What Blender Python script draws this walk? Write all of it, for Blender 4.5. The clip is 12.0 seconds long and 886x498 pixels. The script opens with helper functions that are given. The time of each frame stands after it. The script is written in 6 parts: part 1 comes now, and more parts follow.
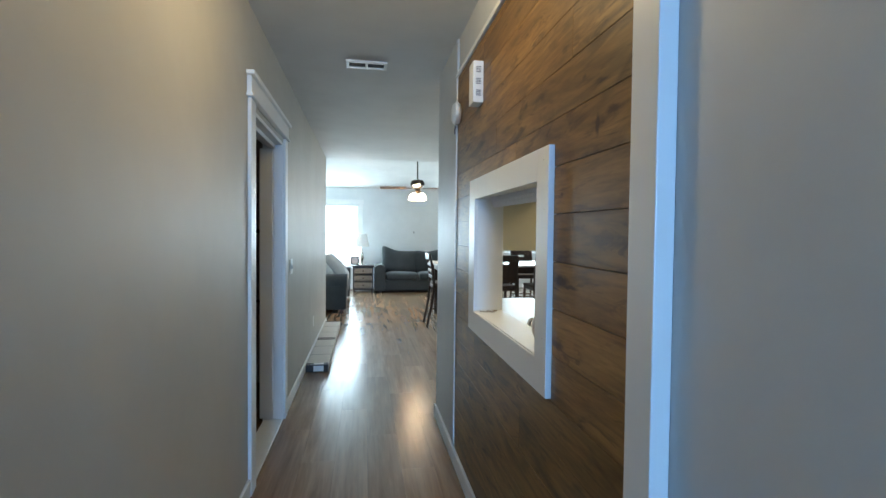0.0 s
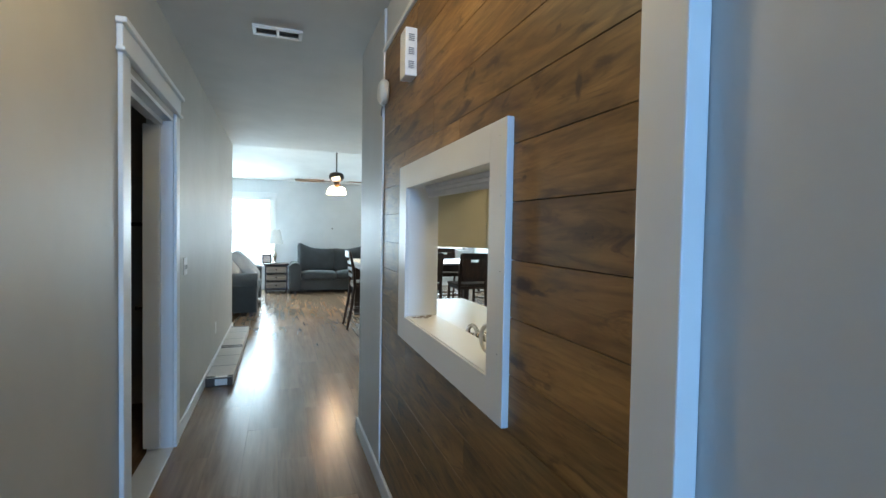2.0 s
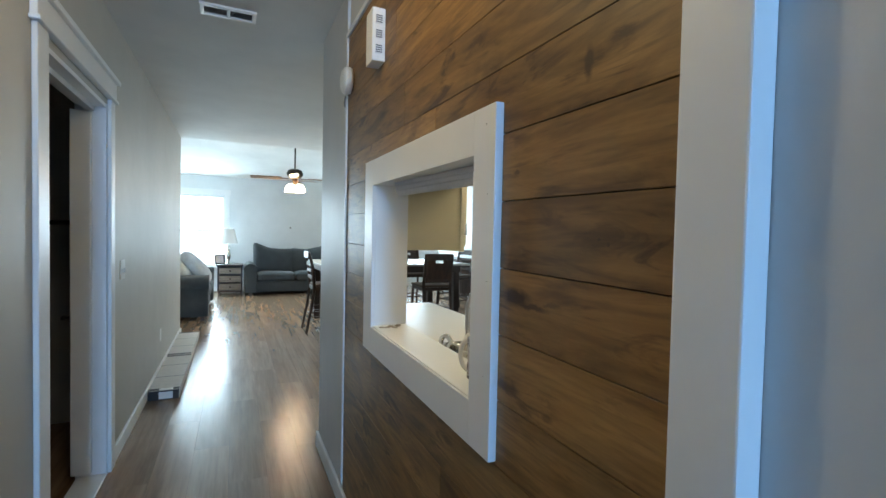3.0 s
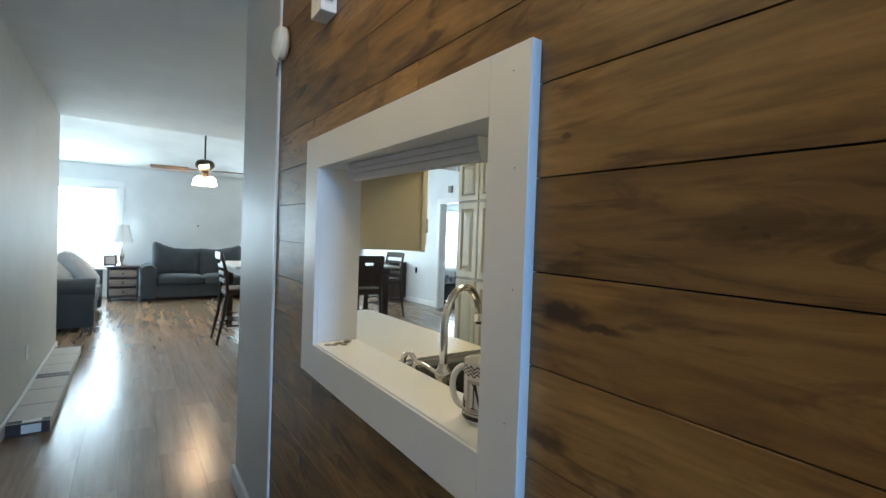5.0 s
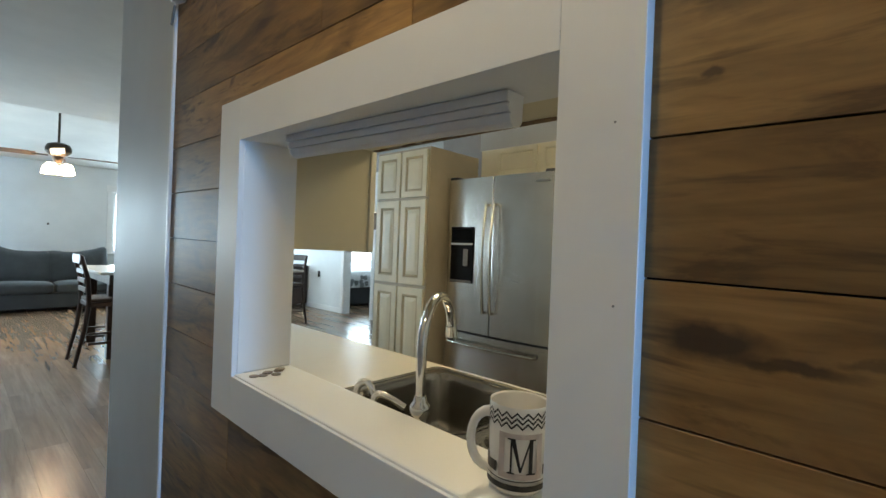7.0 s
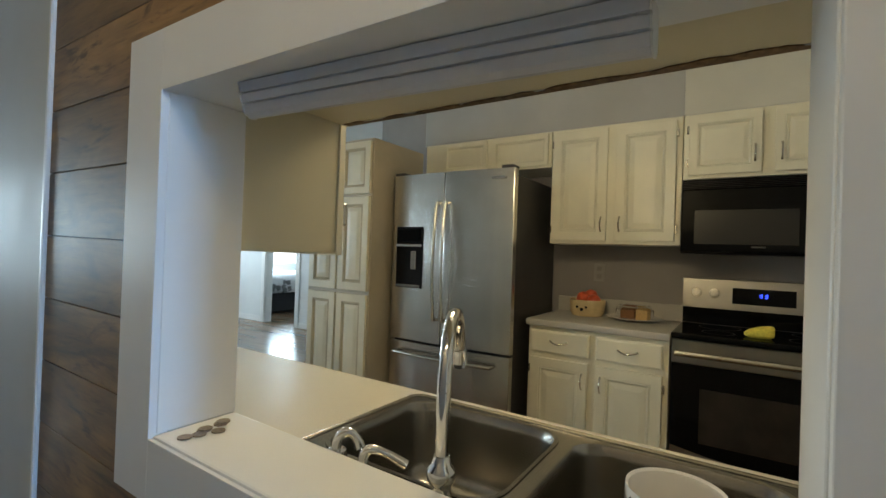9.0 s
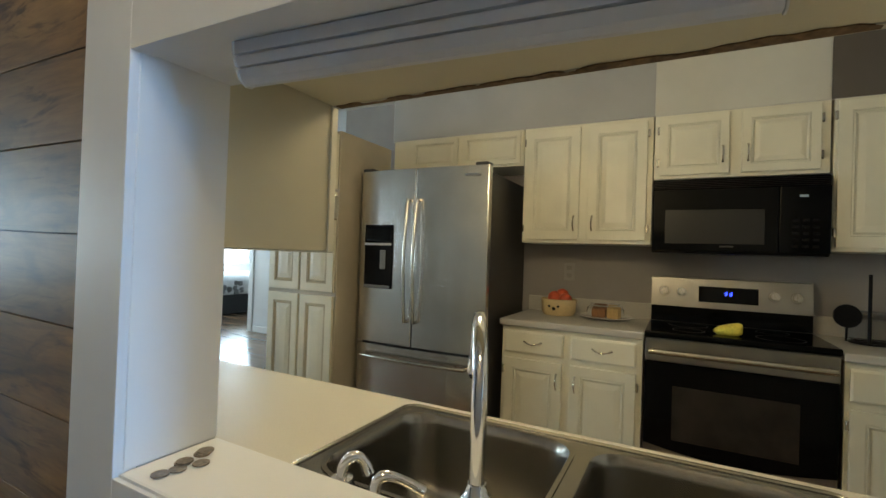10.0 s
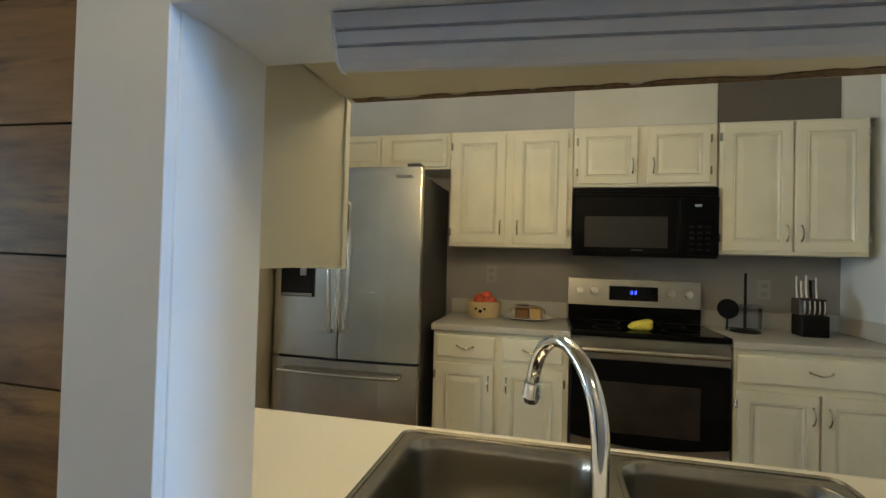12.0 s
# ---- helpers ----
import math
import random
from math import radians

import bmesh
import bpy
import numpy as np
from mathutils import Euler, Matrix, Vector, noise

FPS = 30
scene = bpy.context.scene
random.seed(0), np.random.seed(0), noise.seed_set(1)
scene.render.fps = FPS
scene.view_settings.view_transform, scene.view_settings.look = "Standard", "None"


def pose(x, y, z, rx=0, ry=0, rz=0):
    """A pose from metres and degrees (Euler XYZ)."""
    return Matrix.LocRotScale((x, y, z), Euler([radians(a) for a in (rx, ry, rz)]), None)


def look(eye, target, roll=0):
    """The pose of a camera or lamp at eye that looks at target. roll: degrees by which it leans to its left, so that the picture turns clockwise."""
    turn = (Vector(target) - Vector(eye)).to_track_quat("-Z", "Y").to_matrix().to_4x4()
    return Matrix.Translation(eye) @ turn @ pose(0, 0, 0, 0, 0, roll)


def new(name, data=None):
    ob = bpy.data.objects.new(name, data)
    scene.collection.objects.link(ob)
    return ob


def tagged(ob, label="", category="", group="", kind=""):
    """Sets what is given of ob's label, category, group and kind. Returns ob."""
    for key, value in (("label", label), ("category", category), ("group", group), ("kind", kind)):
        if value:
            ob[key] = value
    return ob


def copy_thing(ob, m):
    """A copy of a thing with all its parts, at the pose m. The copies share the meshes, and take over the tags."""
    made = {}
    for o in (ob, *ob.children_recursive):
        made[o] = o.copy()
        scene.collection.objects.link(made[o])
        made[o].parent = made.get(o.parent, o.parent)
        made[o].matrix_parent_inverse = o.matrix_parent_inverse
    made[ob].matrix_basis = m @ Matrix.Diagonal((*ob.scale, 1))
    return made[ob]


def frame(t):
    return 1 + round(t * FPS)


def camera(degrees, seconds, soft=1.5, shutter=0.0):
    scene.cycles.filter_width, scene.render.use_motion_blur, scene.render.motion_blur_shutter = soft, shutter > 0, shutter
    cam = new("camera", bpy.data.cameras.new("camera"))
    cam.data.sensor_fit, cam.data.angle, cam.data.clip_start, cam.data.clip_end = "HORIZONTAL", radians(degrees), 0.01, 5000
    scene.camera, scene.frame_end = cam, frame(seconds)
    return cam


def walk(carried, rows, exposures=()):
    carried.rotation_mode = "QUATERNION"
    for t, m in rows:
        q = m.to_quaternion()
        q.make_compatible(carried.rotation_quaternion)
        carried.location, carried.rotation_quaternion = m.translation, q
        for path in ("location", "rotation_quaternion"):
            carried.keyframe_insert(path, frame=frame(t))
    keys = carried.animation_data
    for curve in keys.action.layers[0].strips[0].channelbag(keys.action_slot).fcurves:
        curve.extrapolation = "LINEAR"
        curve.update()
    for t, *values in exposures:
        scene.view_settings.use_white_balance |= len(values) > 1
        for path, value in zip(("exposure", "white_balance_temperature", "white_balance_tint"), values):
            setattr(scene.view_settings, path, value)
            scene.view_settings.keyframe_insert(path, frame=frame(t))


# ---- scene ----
cam = camera(88.3, 12.0)
PATH = [
    (0, (0.259, 0.365, 1.34), (0.596, 2.336, 1.287), 0.6),
    (0.5, (0.256, 0.425, 1.334), (0.691, 2.377, 1.284), 0.8),
    (1, (0.26, 0.493, 1.328), (0.787, 2.422, 1.278), 0.9),
    (1.5, (0.27, 0.571, 1.326), (0.875, 2.476, 1.27), 1.0),
    (2, (0.28, 0.652, 1.327), (0.955, 2.533, 1.269), 1.0),
    (2.5, (0.291, 0.732, 1.331), (1.041, 2.585, 1.276), 1.3),
    (3, (0.301, 0.81, 1.336), (1.132, 2.628, 1.279), 1.2),
    (5, (0.309, 1.132, 1.313), (1.441, 2.781, 1.278), 2.0),
    (5.5, (0.307, 1.213, 1.303), (1.53, 2.795, 1.282), 2.3),
    (6, (0.308, 1.289, 1.298), (1.62, 2.798, 1.287), 2.4),
    (6.5, (0.319, 1.367, 1.296), (1.711, 2.803, 1.289), 2.4),
    (7, (0.335, 1.446, 1.295), (1.801, 2.806, 1.289), 2.2),
    (9, (0.429, 1.741, 1.286), (2.103, 2.835, 1.302), 2.0),
    (9.5, (0.442, 1.804, 1.283), (2.164, 2.822, 1.301), 2.0),
    (10, (0.454, 1.875, 1.278), (2.228, 2.8, 1.3), 2.0),
    (10.5, (0.456, 1.948, 1.282), (2.282, 2.764, 1.304), 1.9),
    (11, (0.453, 2.018, 1.278), (2.326, 2.712, 1.310), 1.8),
    (11.5, (0.444, 2.092, 1.282), (2.360, 2.654, 1.320), 1.7),
    (12, (0.430, 2.152, 1.297), (2.380, 2.607, 1.333), 1.5),
]

walk(cam, [(t, look(eye, target, roll)) for t, eye, target, roll in PATH],
     [(0, -0.07), (3.0, -0.07), (5.0, -0.12), (7.0, -0.14), (9.0, -0.22), (10.0, -0.06), (11.0, 0.04), (12.0, 0.10)])

# ---- light ----
world = bpy.data.worlds.new("world")
scene.world = world
world.use_nodes = True
wn = world.node_tree.nodes
sky = wn.new("ShaderNodeTexSky")
sky.sky_type, sky.sun_disc = "NISHITA", False
sky.sun_elevation, sky.sun_rotation = radians(50), radians(200)
world.node_tree.links.new(sky.outputs[0], wn["Background"].inputs[0])
wn["Background"].inputs[1].default_value = 0.12


def area(name, at, to, sx, sy, watts, color):
    lamp = bpy.data.lights.new(name, "AREA")
    lamp.shape, lamp.size, lamp.size_y, lamp.energy, lamp.color = "RECTANGLE", sx, sy, watts, color
    ob = new(name, lamp)
    ob.matrix_world = look(at, to)
    return ob


def bulb(name, at, watts, color, radius=0.05):
    lamp = bpy.data.lights.new(name, "POINT")
    lamp.energy, lamp.color, lamp.shadow_soft_size = watts, color, radius
    ob = new(name, lamp)
    ob.location = at
    return ob


SKY_BLUE = (0.63, 0.86, 1.0)
area("light_window_far", (-0.40, 12.14, 1.36), (-0.40, 5, 1.0), 1.0, 1.55, 115, SKY_BLUE)
area("light_window_middle", (2.95, 12.14, 1.55), (2.95, 5, 1.0), 1.0, 1.1, 70, SKY_BLUE)
area("light_window_dining", (4.45, 12.14, 1.55), (4.45, 5, 1.0), 1.0, 1.1, 60, SKY_BLUE)
# added window light from out of view, for the pantry and refrigerator fronts
area("light_window_left", (-1.07, 9.50, 1.50), (3.0, 4.0, 1.1), 1.5, 1.2, 85, SKY_BLUE)
area("light_window_bedroom", (7.5, 11.15, 1.5), (6.5, 8.2, 0.8), 1.3, 1.1, 130, SKY_BLUE)
area("light_side_window", (0.25, -5.03, 1.76), (0.40, 0.0, 1.60), 0.68, 1.0, 255, (0.23, 0.53, 1.0))
# assumed hall light out of view; power set for planks and walls
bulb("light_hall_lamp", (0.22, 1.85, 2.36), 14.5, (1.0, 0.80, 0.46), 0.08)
# assumed kitchen light, hung free out of view to balance cabinet brightness
bulb("light_kitchen_lamp", (1.60, 2.40, 1.88), 21, (1.0, 0.82, 0.49), 0.12)
bulb("light_fan", (1.17, 8.45, 2.02), 36, (1.0, 0.76, 0.48), 0.10)

# ---- materials ----


class Nodes:
    """Short hand for building a node material."""

    def __init__(self, name):
        self.mat = bpy.data.materials.new(name)
        self.mat.use_nodes = True
        self.nodes, self.links = self.mat.node_tree.nodes, self.mat.node_tree.links
        self.bsdf = self.nodes["Principled BSDF"]
        self.coord = self.nodes.new("ShaderNodeTexCoord").outputs["Object"]

    def node(self, kind, **values):
        n = self.nodes.new(kind)
        for key, value in values.items():
            sock = n.inputs[key.replace("_", " ")]
            if hasattr(value, "is_linked"):
                self.links.new(value, sock)
            else:
                sock.default_value = value
        return n

    def scaled(self, sx, sy, sz, source=None):
        n = self.node("ShaderNodeMapping", Scale=(sx, sy, sz))
        self.links.new(source or self.coord, n.inputs["Vector"])
        return n.outputs[0]

    def noise(self, vector, scale, detail=3.0, rough=0.55, distort=0.0):
        return self.node("ShaderNodeTexNoise", Vector=vector, Scale=scale, Detail=detail, Roughness=rough, Distortion=distort).outputs["Fac"]

    def ramp(self, fac, stops):
        n = self.node("ShaderNodeValToRGB", Fac=fac)
        el = n.color_ramp.elements
        while len(el) < len(stops):
            el.new(0.5)
        for e, (p, c) in zip(el, stops):
            e.position, e.color = p, (*c, 1) if len(c) == 3 else c
        return n.outputs["Color"]

    def mix(self, fac, a, b, mode="MIX"):
        n = self.nodes.new("ShaderNodeMix")
        n.data_type, n.blend_type = "RGBA", mode
        for sock, value in ((n.inputs[0], fac), (n.inputs[6], a), (n.inputs[7], b)):
            if hasattr(value, "is_linked"):
                self.links.new(value, sock)
            else:
                sock.default_value = (*value, 1) if isinstance(value, tuple) and len(value) == 3 else value
        return n.outputs[2]

    def math(self, op, a, b=0.0):
        n = self.nodes.new("ShaderNodeMath")
        n.operation = op
        for sock, value in ((n.inputs[0], a), (n.inputs[1], b)):
            if hasattr(value, "is_linked"):
                self.links.new(value, sock)
            else:
                sock.default_value = value
        return n.outputs[0]

    def put(self, color=None, rough=None, bump=None, strength=0.2, distance=0.002, **other):
        for key, value in (("Base Color", color), ("Roughness", rough), *((k.replace("_", " "), v) for k, v in other.items())):
            if value is None:
                continue
            sock = self.bsdf.inputs[key]
            if hasattr(value, "is_linked"):
                self.links.new(value, sock)
            else:
                sock.default_value = (*value, 1) if isinstance(value, tuple) and len(value) == 3 else value
        if bump is not None:
            n = self.node("ShaderNodeBump", Strength=strength, Distance=distance, Height=bump)
            self.links.new(n.outputs[0], self.bsdf.inputs["Normal"])
        return self.mat


def paint(name, color, rough=0.5, blotch=0.05, grain=260.0, bump=0.12):
    """Painted surface: roller texture, faint blotches and wear."""
    n = Nodes(name)
    big = n.noise(n.coord, 2.2, 4)
    dark = tuple(c * (1 - blotch * 2.2) for c in color)
    light = tuple(min(1, c * (1 + blotch)) for c in color)
    col = n.ramp(big, [(0.3, dark), (0.72, light)])
    fine = n.noise(n.coord, grain, 2)
    r = n.math("ADD", rough - 0.08, n.math("MULTIPLY", n.noise(n.coord, 9, 3), 0.16))
    return n.put(col, r, fine, bump, 0.0015)


def plain(name, color, rough=0.5, metal=0.0, grain=60.0, vary=0.12, bump=0.0, **other):
    n = Nodes(name)
    f = n.noise(n.coord, grain, 3)
    col = n.ramp(f, [(0.25, tuple(c * (1 - vary) for c in color)), (0.75, tuple(min(1, c * (1 + vary)) for c in color))])
    r = n.math("ADD", max(0.02, rough - 0.05), n.math("MULTIPLY", n.noise(n.coord, 14, 3), 0.10))
    return n.put(col, r, f if bump else None, bump, 0.002, Metallic=metal, **other)


def wood(name, dark, mid, light, along, rough, stretch=14.0, streak=0.5, bump=0.15, knots=(), wave=1.6, long=1.3, pore=0.35, fibre=0.3, vary=1.0, flame=0.0, gloss_vary=0.14):
    """Wood grain running along axis 'along' (0 x, 1 y, 2 z); each piece differs by Object Info's Random."""
    n = Nodes(name)
    rnd = n.nodes.new("ShaderNodeObjectInfo").outputs["Random"]
    shift = n.node("ShaderNodeCombineXYZ", X=n.math("MULTIPLY", rnd, 37.0), Y=n.math("MULTIPLY", rnd, 91.0), Z=n.math("MULTIPLY", rnd, 53.0)).outputs[0]
    add = n.nodes.new("ShaderNodeVectorMath")
    n.links.new(n.coord, add.inputs[0])
    n.links.new(shift, add.inputs[1])
    moved = add.outputs[0]
    sc = [stretch, stretch, stretch]
    sc[along] = long
    v = n.scaled(*sc, moved)
    grain = n.noise(v, 1.0, 7, 0.62, wave)
    sc[along] = long * 0.7
    v2 = n.scaled(*[c * 0.42 if i != along else c for i, c in enumerate(sc)], moved)
    figure = n.noise(v2, 1.0, 4, 0.5, wave * 1.6)
    sc3 = [stretch * 9] * 3
    sc3[along] = 6
    pores = n.noise(n.scaled(*sc3, moved), 1.0, 3)
    col = n.ramp(grain, [(0.22, dark), (0.42, mid), (0.70, light)])
    col = n.mix(n.ramp(figure, [(0.58, (0, 0, 0)), (0.68, (streak, streak, streak))]), col, dark)
    if flame:
        sc5 = [stretch * 1.5] * 3
        sc5[along] = long * 1.9
        streaks = n.noise(n.scaled(*sc5, moved), 1.0, 5, 0.6, 2.2)
        patch = n.ramp(n.noise(moved, 4.0, 2), [(0.40, (0, 0, 0)), (0.58, (flame,) * 3)])
        col = n.mix(n.mix(1.0, n.ramp(streaks, [(0.54, (0, 0, 0)), (0.66, (1, 1, 1))]), patch, "MULTIPLY"), col, dark)
    sc4 = [stretch * 4] * 3
    sc4[along] = long * 2.0
    fine = n.noise(n.scaled(*sc4, moved), 1.0, 5, 0.6, wave * 0.5)
    lo, hi = 1 - fibre, 1 + fibre * 0.6
    col = n.mix(1.0, col, n.ramp(fine, [(0.30, (lo, lo, lo)), (0.66, (hi, hi, hi))]), "MULTIPLY")
    tint = n.ramp(rnd, [(0.0, (1 - 0.2 * vary, 1 - 0.2 * vary, 1 - 0.2 * vary)), (1.0, (1 + 0.16 * vary, 1 + 0.13 * vary, 1 + 0.10 * vary))])
    col = n.mix(1.0, col, tint, "MULTIPLY")
    col = n.mix(n.ramp(pores, [(0.58, (0, 0, 0)), (0.75, (pore, pore, pore))]), col, tuple(c * 0.5 for c in dark))
    if knots:
        geo = n.nodes.new("ShaderNodeNewGeometry").outputs["Position"]
        wob = n.nodes.new("ShaderNodeTexNoise")
        wob.inputs["Scale"].default_value = 34
        wob.inputs["Detail"].default_value = 4
        n.links.new(geo, wob.inputs["Vector"])
        off = n.node("ShaderNodeVectorMath")
        off.operation = "MULTIPLY_ADD"
        n.links.new(wob.outputs["Color"], off.inputs[0])
        off.inputs[1].default_value = (0.022, 0.022, 0.022)
        n.links.new(geo, off.inputs[2])
        for (ky, kz, ly, lz, depth) in knots:
            m = n.node("ShaderNodeMapping", Location=(0, -(ky + 0.011) / ly, -(kz + 0.011) / lz), Scale=(0.001, 1 / ly, 1 / lz))
            n.links.new(off.outputs[0], m.inputs["Vector"])
            ln = n.nodes.new("ShaderNodeVectorMath")
            ln.operation = "LENGTH"
            n.links.new(m.outputs[0], ln.inputs[0])
            fac = n.ramp(ln.outputs["Value"], [(0.45, (depth,) * 3), (0.72, (depth * 0.45,) * 3), (0.95, (0, 0, 0))])
            col = n.mix(fac, col, (0.035, 0.018, 0.009))
    r = n.math("ADD", rough - 0.43 * gloss_vary, n.math("MULTIPLY", grain, gloss_vary))
    return n.put(col, r, grain, bump, 0.0012)


def brushed(name, color, rough, along=2):
    n = Nodes(name)
    sc = [420.0, 420.0, 420.0]
    sc[along] = 3.0
    f = n.noise(n.scaled(*sc), 1.0, 3)
    smear = n.noise(n.coord, 5.0, 4)
    col = n.ramp(smear, [(0.3, tuple(c * 0.86 for c in color)), (0.7, color)])
    r = n.math("ADD", rough - 0.05, n.math("ADD", n.math("MULTIPLY", f, 0.08), n.math("MULTIPLY", smear, 0.06)))
    return n.put(col, r, f, 0.05, 0.0006, Metallic=1.0, Anisotropic=0.5)


def fabric(name, color, scale=900.0, vary=0.25):
    n = Nodes(name)
    f = n.noise(n.coord, scale, 2)
    b = n.noise(n.coord, 7.0, 4)
    col = n.mix(0.5, n.ramp(f, [(0.2, tuple(c * (1 - vary) for c in color)), (0.8, tuple(c * (1 + vary) for c in color))]),
                n.ramp(b, [(0.3, tuple(c * 0.75 for c in color)), (0.7, tuple(c * 1.25 for c in color))]))
    return n.put(col, 0.92, f, 0.5, 0.002, Sheen_Weight=0.15)


def glow(name, color, strength):
    n = Nodes(name)
    return n.put(color, 0.4, Emission_Color=(*color, 1), Emission_Strength=strength)


M_WALL = paint("wall_paint", (0.48, 0.452, 0.40), 0.52, 0.03)
# lightened for the window sheen on the wall-end strip; also the right wall's paint
M_STRIP = paint("sheen_strip_paint", (0.60, 0.605, 0.60), 0.5, 0.03)
M_LIVING = paint("living_wall_paint", (0.72, 0.74, 0.74), 0.5, 0.03)
M_CEIL = paint("ceiling_paint", (0.66, 0.655, 0.63), 0.8, 0.04, 90, 0.5)
M_TRIM = paint("trim_paint", (0.80, 0.80, 0.79), 0.36, 0.03, 140, 0.08)
M_KWALL = paint("taupe_wall_paint", (0.33, 0.30, 0.28), 0.6, 0.06)
M_KWHITE = paint("primer_white", (0.60, 0.575, 0.50), 0.7, 0.05)
M_KGREY = paint("grey_test_paint", (0.40, 0.39, 0.375), 0.7, 0.05)
M_KDARK = paint("dark_brown_test_paint", (0.12, 0.10, 0.085), 0.7, 0.05)
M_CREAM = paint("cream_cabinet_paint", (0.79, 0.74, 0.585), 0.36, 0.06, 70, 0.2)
# yellow raised for warm lamp light bounced onto the sides and underside
M_CREAM_SIDE = paint("tan_side_warm_tint", (0.67, 0.605, 0.43), 0.42, 0.05)
# cream darkened slightly for the shade in the door grooves
M_CREAM_GROOVE = paint("cream_groove_shade", (0.755, 0.71, 0.56), 0.4, 0.08)
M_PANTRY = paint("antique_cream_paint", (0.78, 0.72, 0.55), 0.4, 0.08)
# tan with the dimness of the pantry's side put into the colour
M_TAN = paint("shaded_tan_paint", (0.48, 0.42, 0.32), 0.5, 0.08)
M_RAW = plain("torn_particle_board", (0.16, 0.10, 0.05), 0.9, 0, 90, 0.5, 0.6)
M_COUNTER = plain("beige_laminate", (0.66, 0.62, 0.53), 0.32, 0, 320, 0.06)
M_COUNTER2 = plain("grey_beige_laminate", (0.50, 0.47, 0.42), 0.35, 0, 320, 0.10)
M_WOODWALL = wood("wall_plank_wood", (0.050, 0.023, 0.008), (0.190, 0.104, 0.033), (0.330, 0.193, 0.068), 1, 0.44, 9, 0.5, 0.25, pore=0.5, fibre=0.34, long=1.7, flame=0.85,
                  knots=((1.545, 1.221, 0.058, 0.021, 0.93), (1.490, 1.209, 0.055, 0.008, 0.8), (1.437, 1.219, 0.030, 0.005, 0.5), (1.565, 1.040, 0.055, 0.016, 0.7), (1.552, 1.460, 0.011, 0.006, 0.75),
                         (1.310, 1.331, 0.006, 0.004, 0.6), (1.330, 1.335, 0.006, 0.004, 0.6), (1.362, 1.605, 0.012, 0.036, 0.85), (1.290, 1.622, 0.045, 0.008, 0.45), (1.431, 1.738, 0.014, 0.010, 0.6), (1.73, 1.775, 0.10, 0.012, 0.6),
                         (1.86, 1.782, 0.030, 0.018, 0.55), (2.06, 1.756, 0.10, 0.011, 0.6), (2.29, 1.725, 0.12, 0.009, 0.5), (1.98, 1.975, 0.07, 0.014, 0.5), (1.55, 1.85, 0.02, 0.014, 0.5), (1.44, 1.025, 0.02, 0.010, 0.5)))
M_FLOOR = wood("laminate_floor", (0.13, 0.078, 0.045), (0.225, 0.143, 0.088), (0.315, 0.212, 0.138), 1, 0.24, 10, 0.14, 0.0, wave=0.5, long=0.9, pore=0.12, fibre=0.2, vary=0.7, gloss_vary=0.02)
M_DARKWOOD = wood("dark_stained_wood", (0.018, 0.009, 0.006), (0.035, 0.017, 0.011), (0.06, 0.03, 0.02), 2, 0.34, 16, 0.4, 0.1)
M_FANWOOD = wood("fan_blade_wood", (0.10, 0.055, 0.03), (0.2, 0.11, 0.06), (0.3, 0.18, 0.1), 0, 0.4, 16, 0.4, 0.1)
M_DRAWER = wood("light_drawer_wood", (0.16, 0.12, 0.09), (0.25, 0.20, 0.15), (0.33, 0.27, 0.21), 0, 0.5, 16, 0.4, 0.1)
M_STEEL = brushed("stainless_steel", (0.63, 0.605, 0.56), 0.23, 1)
# copy of the steel, darkened for the dim surroundings it reflects
M_RANGE = brushed("range_steel_reflecting_dark", (0.40, 0.375, 0.335), 0.30, 1)
M_STEEL_DULL = plain("sink_steel", (0.34, 0.32, 0.285), 0.25, 1.0, 60, 0.08)
M_CHROME = plain("polished_chrome", (0.78, 0.77, 0.75), 0.09, 1.0, 30, 0.03)
M_NICKEL = plain("satin_nickel", (0.62, 0.58, 0.50), 0.24, 1.0, 30, 0.05)
M_BLACK = plain("black_plastic", (0.007, 0.006, 0.006), 0.32, 0, 60, 0.2, Specular_IOR_Level=0.12)
M_BLACKGLASS = plain("black_glass", (0.003, 0.003, 0.003), 0.09, 0, 60, 0.1, Specular_IOR_Level=0.16)
M_OVENGLASS = plain("oven_window_glass", (0.030, 0.024, 0.019), 0.10, 0, 8, 0.3, Specular_IOR_Level=0.2)
M_DARKSIDE = plain("dark_textured_side", (0.045, 0.042, 0.040), 0.45, 0, 500, 0.2, 0.3)
M_SOFA = fabric("charcoal_sofa_fabric", (0.040, 0.046, 0.049))
M_SOFA2 = fabric("grey_cushion_fabric", (0.40, 0.415, 0.42))
M_PILLOW = fabric("pale_pillow_fabric", (0.50, 0.51, 0.50))
# cloth whitened for the window glow behind the shade
M_SHADE = plain("lamp_shade_cloth", (0.90, 0.90, 0.87), 0.9, 0, 300, 0.04, 0.2)
M_FANGLASS = glow("lit_frosted_glass", (1.0, 0.80, 0.54), 18.0)
M_BRONZE = plain("dark_bronze", (0.05, 0.035, 0.025), 0.4, 0.8, 40, 0.2)
M_WHITEPLASTIC = plain("white_plastic", (0.78, 0.77, 0.74), 0.35, 0, 40, 0.03)
M_GREYSLOT = plain("grey_slot", (0.20, 0.20, 0.20), 0.6, 0, 40, 0.1)
M_CERAMIC = plain("white_glazed_ceramic", (0.80, 0.78, 0.75), 0.14, 0, 20, 0.03)
M_BLACKPRINT = plain("black_print", (0.012, 0.011, 0.011), 0.3, 0, 60, 0.2)
M_MAUVE = plain("mauve_print", (0.52, 0.45, 0.44), 0.3, 0, 30, 0.2)
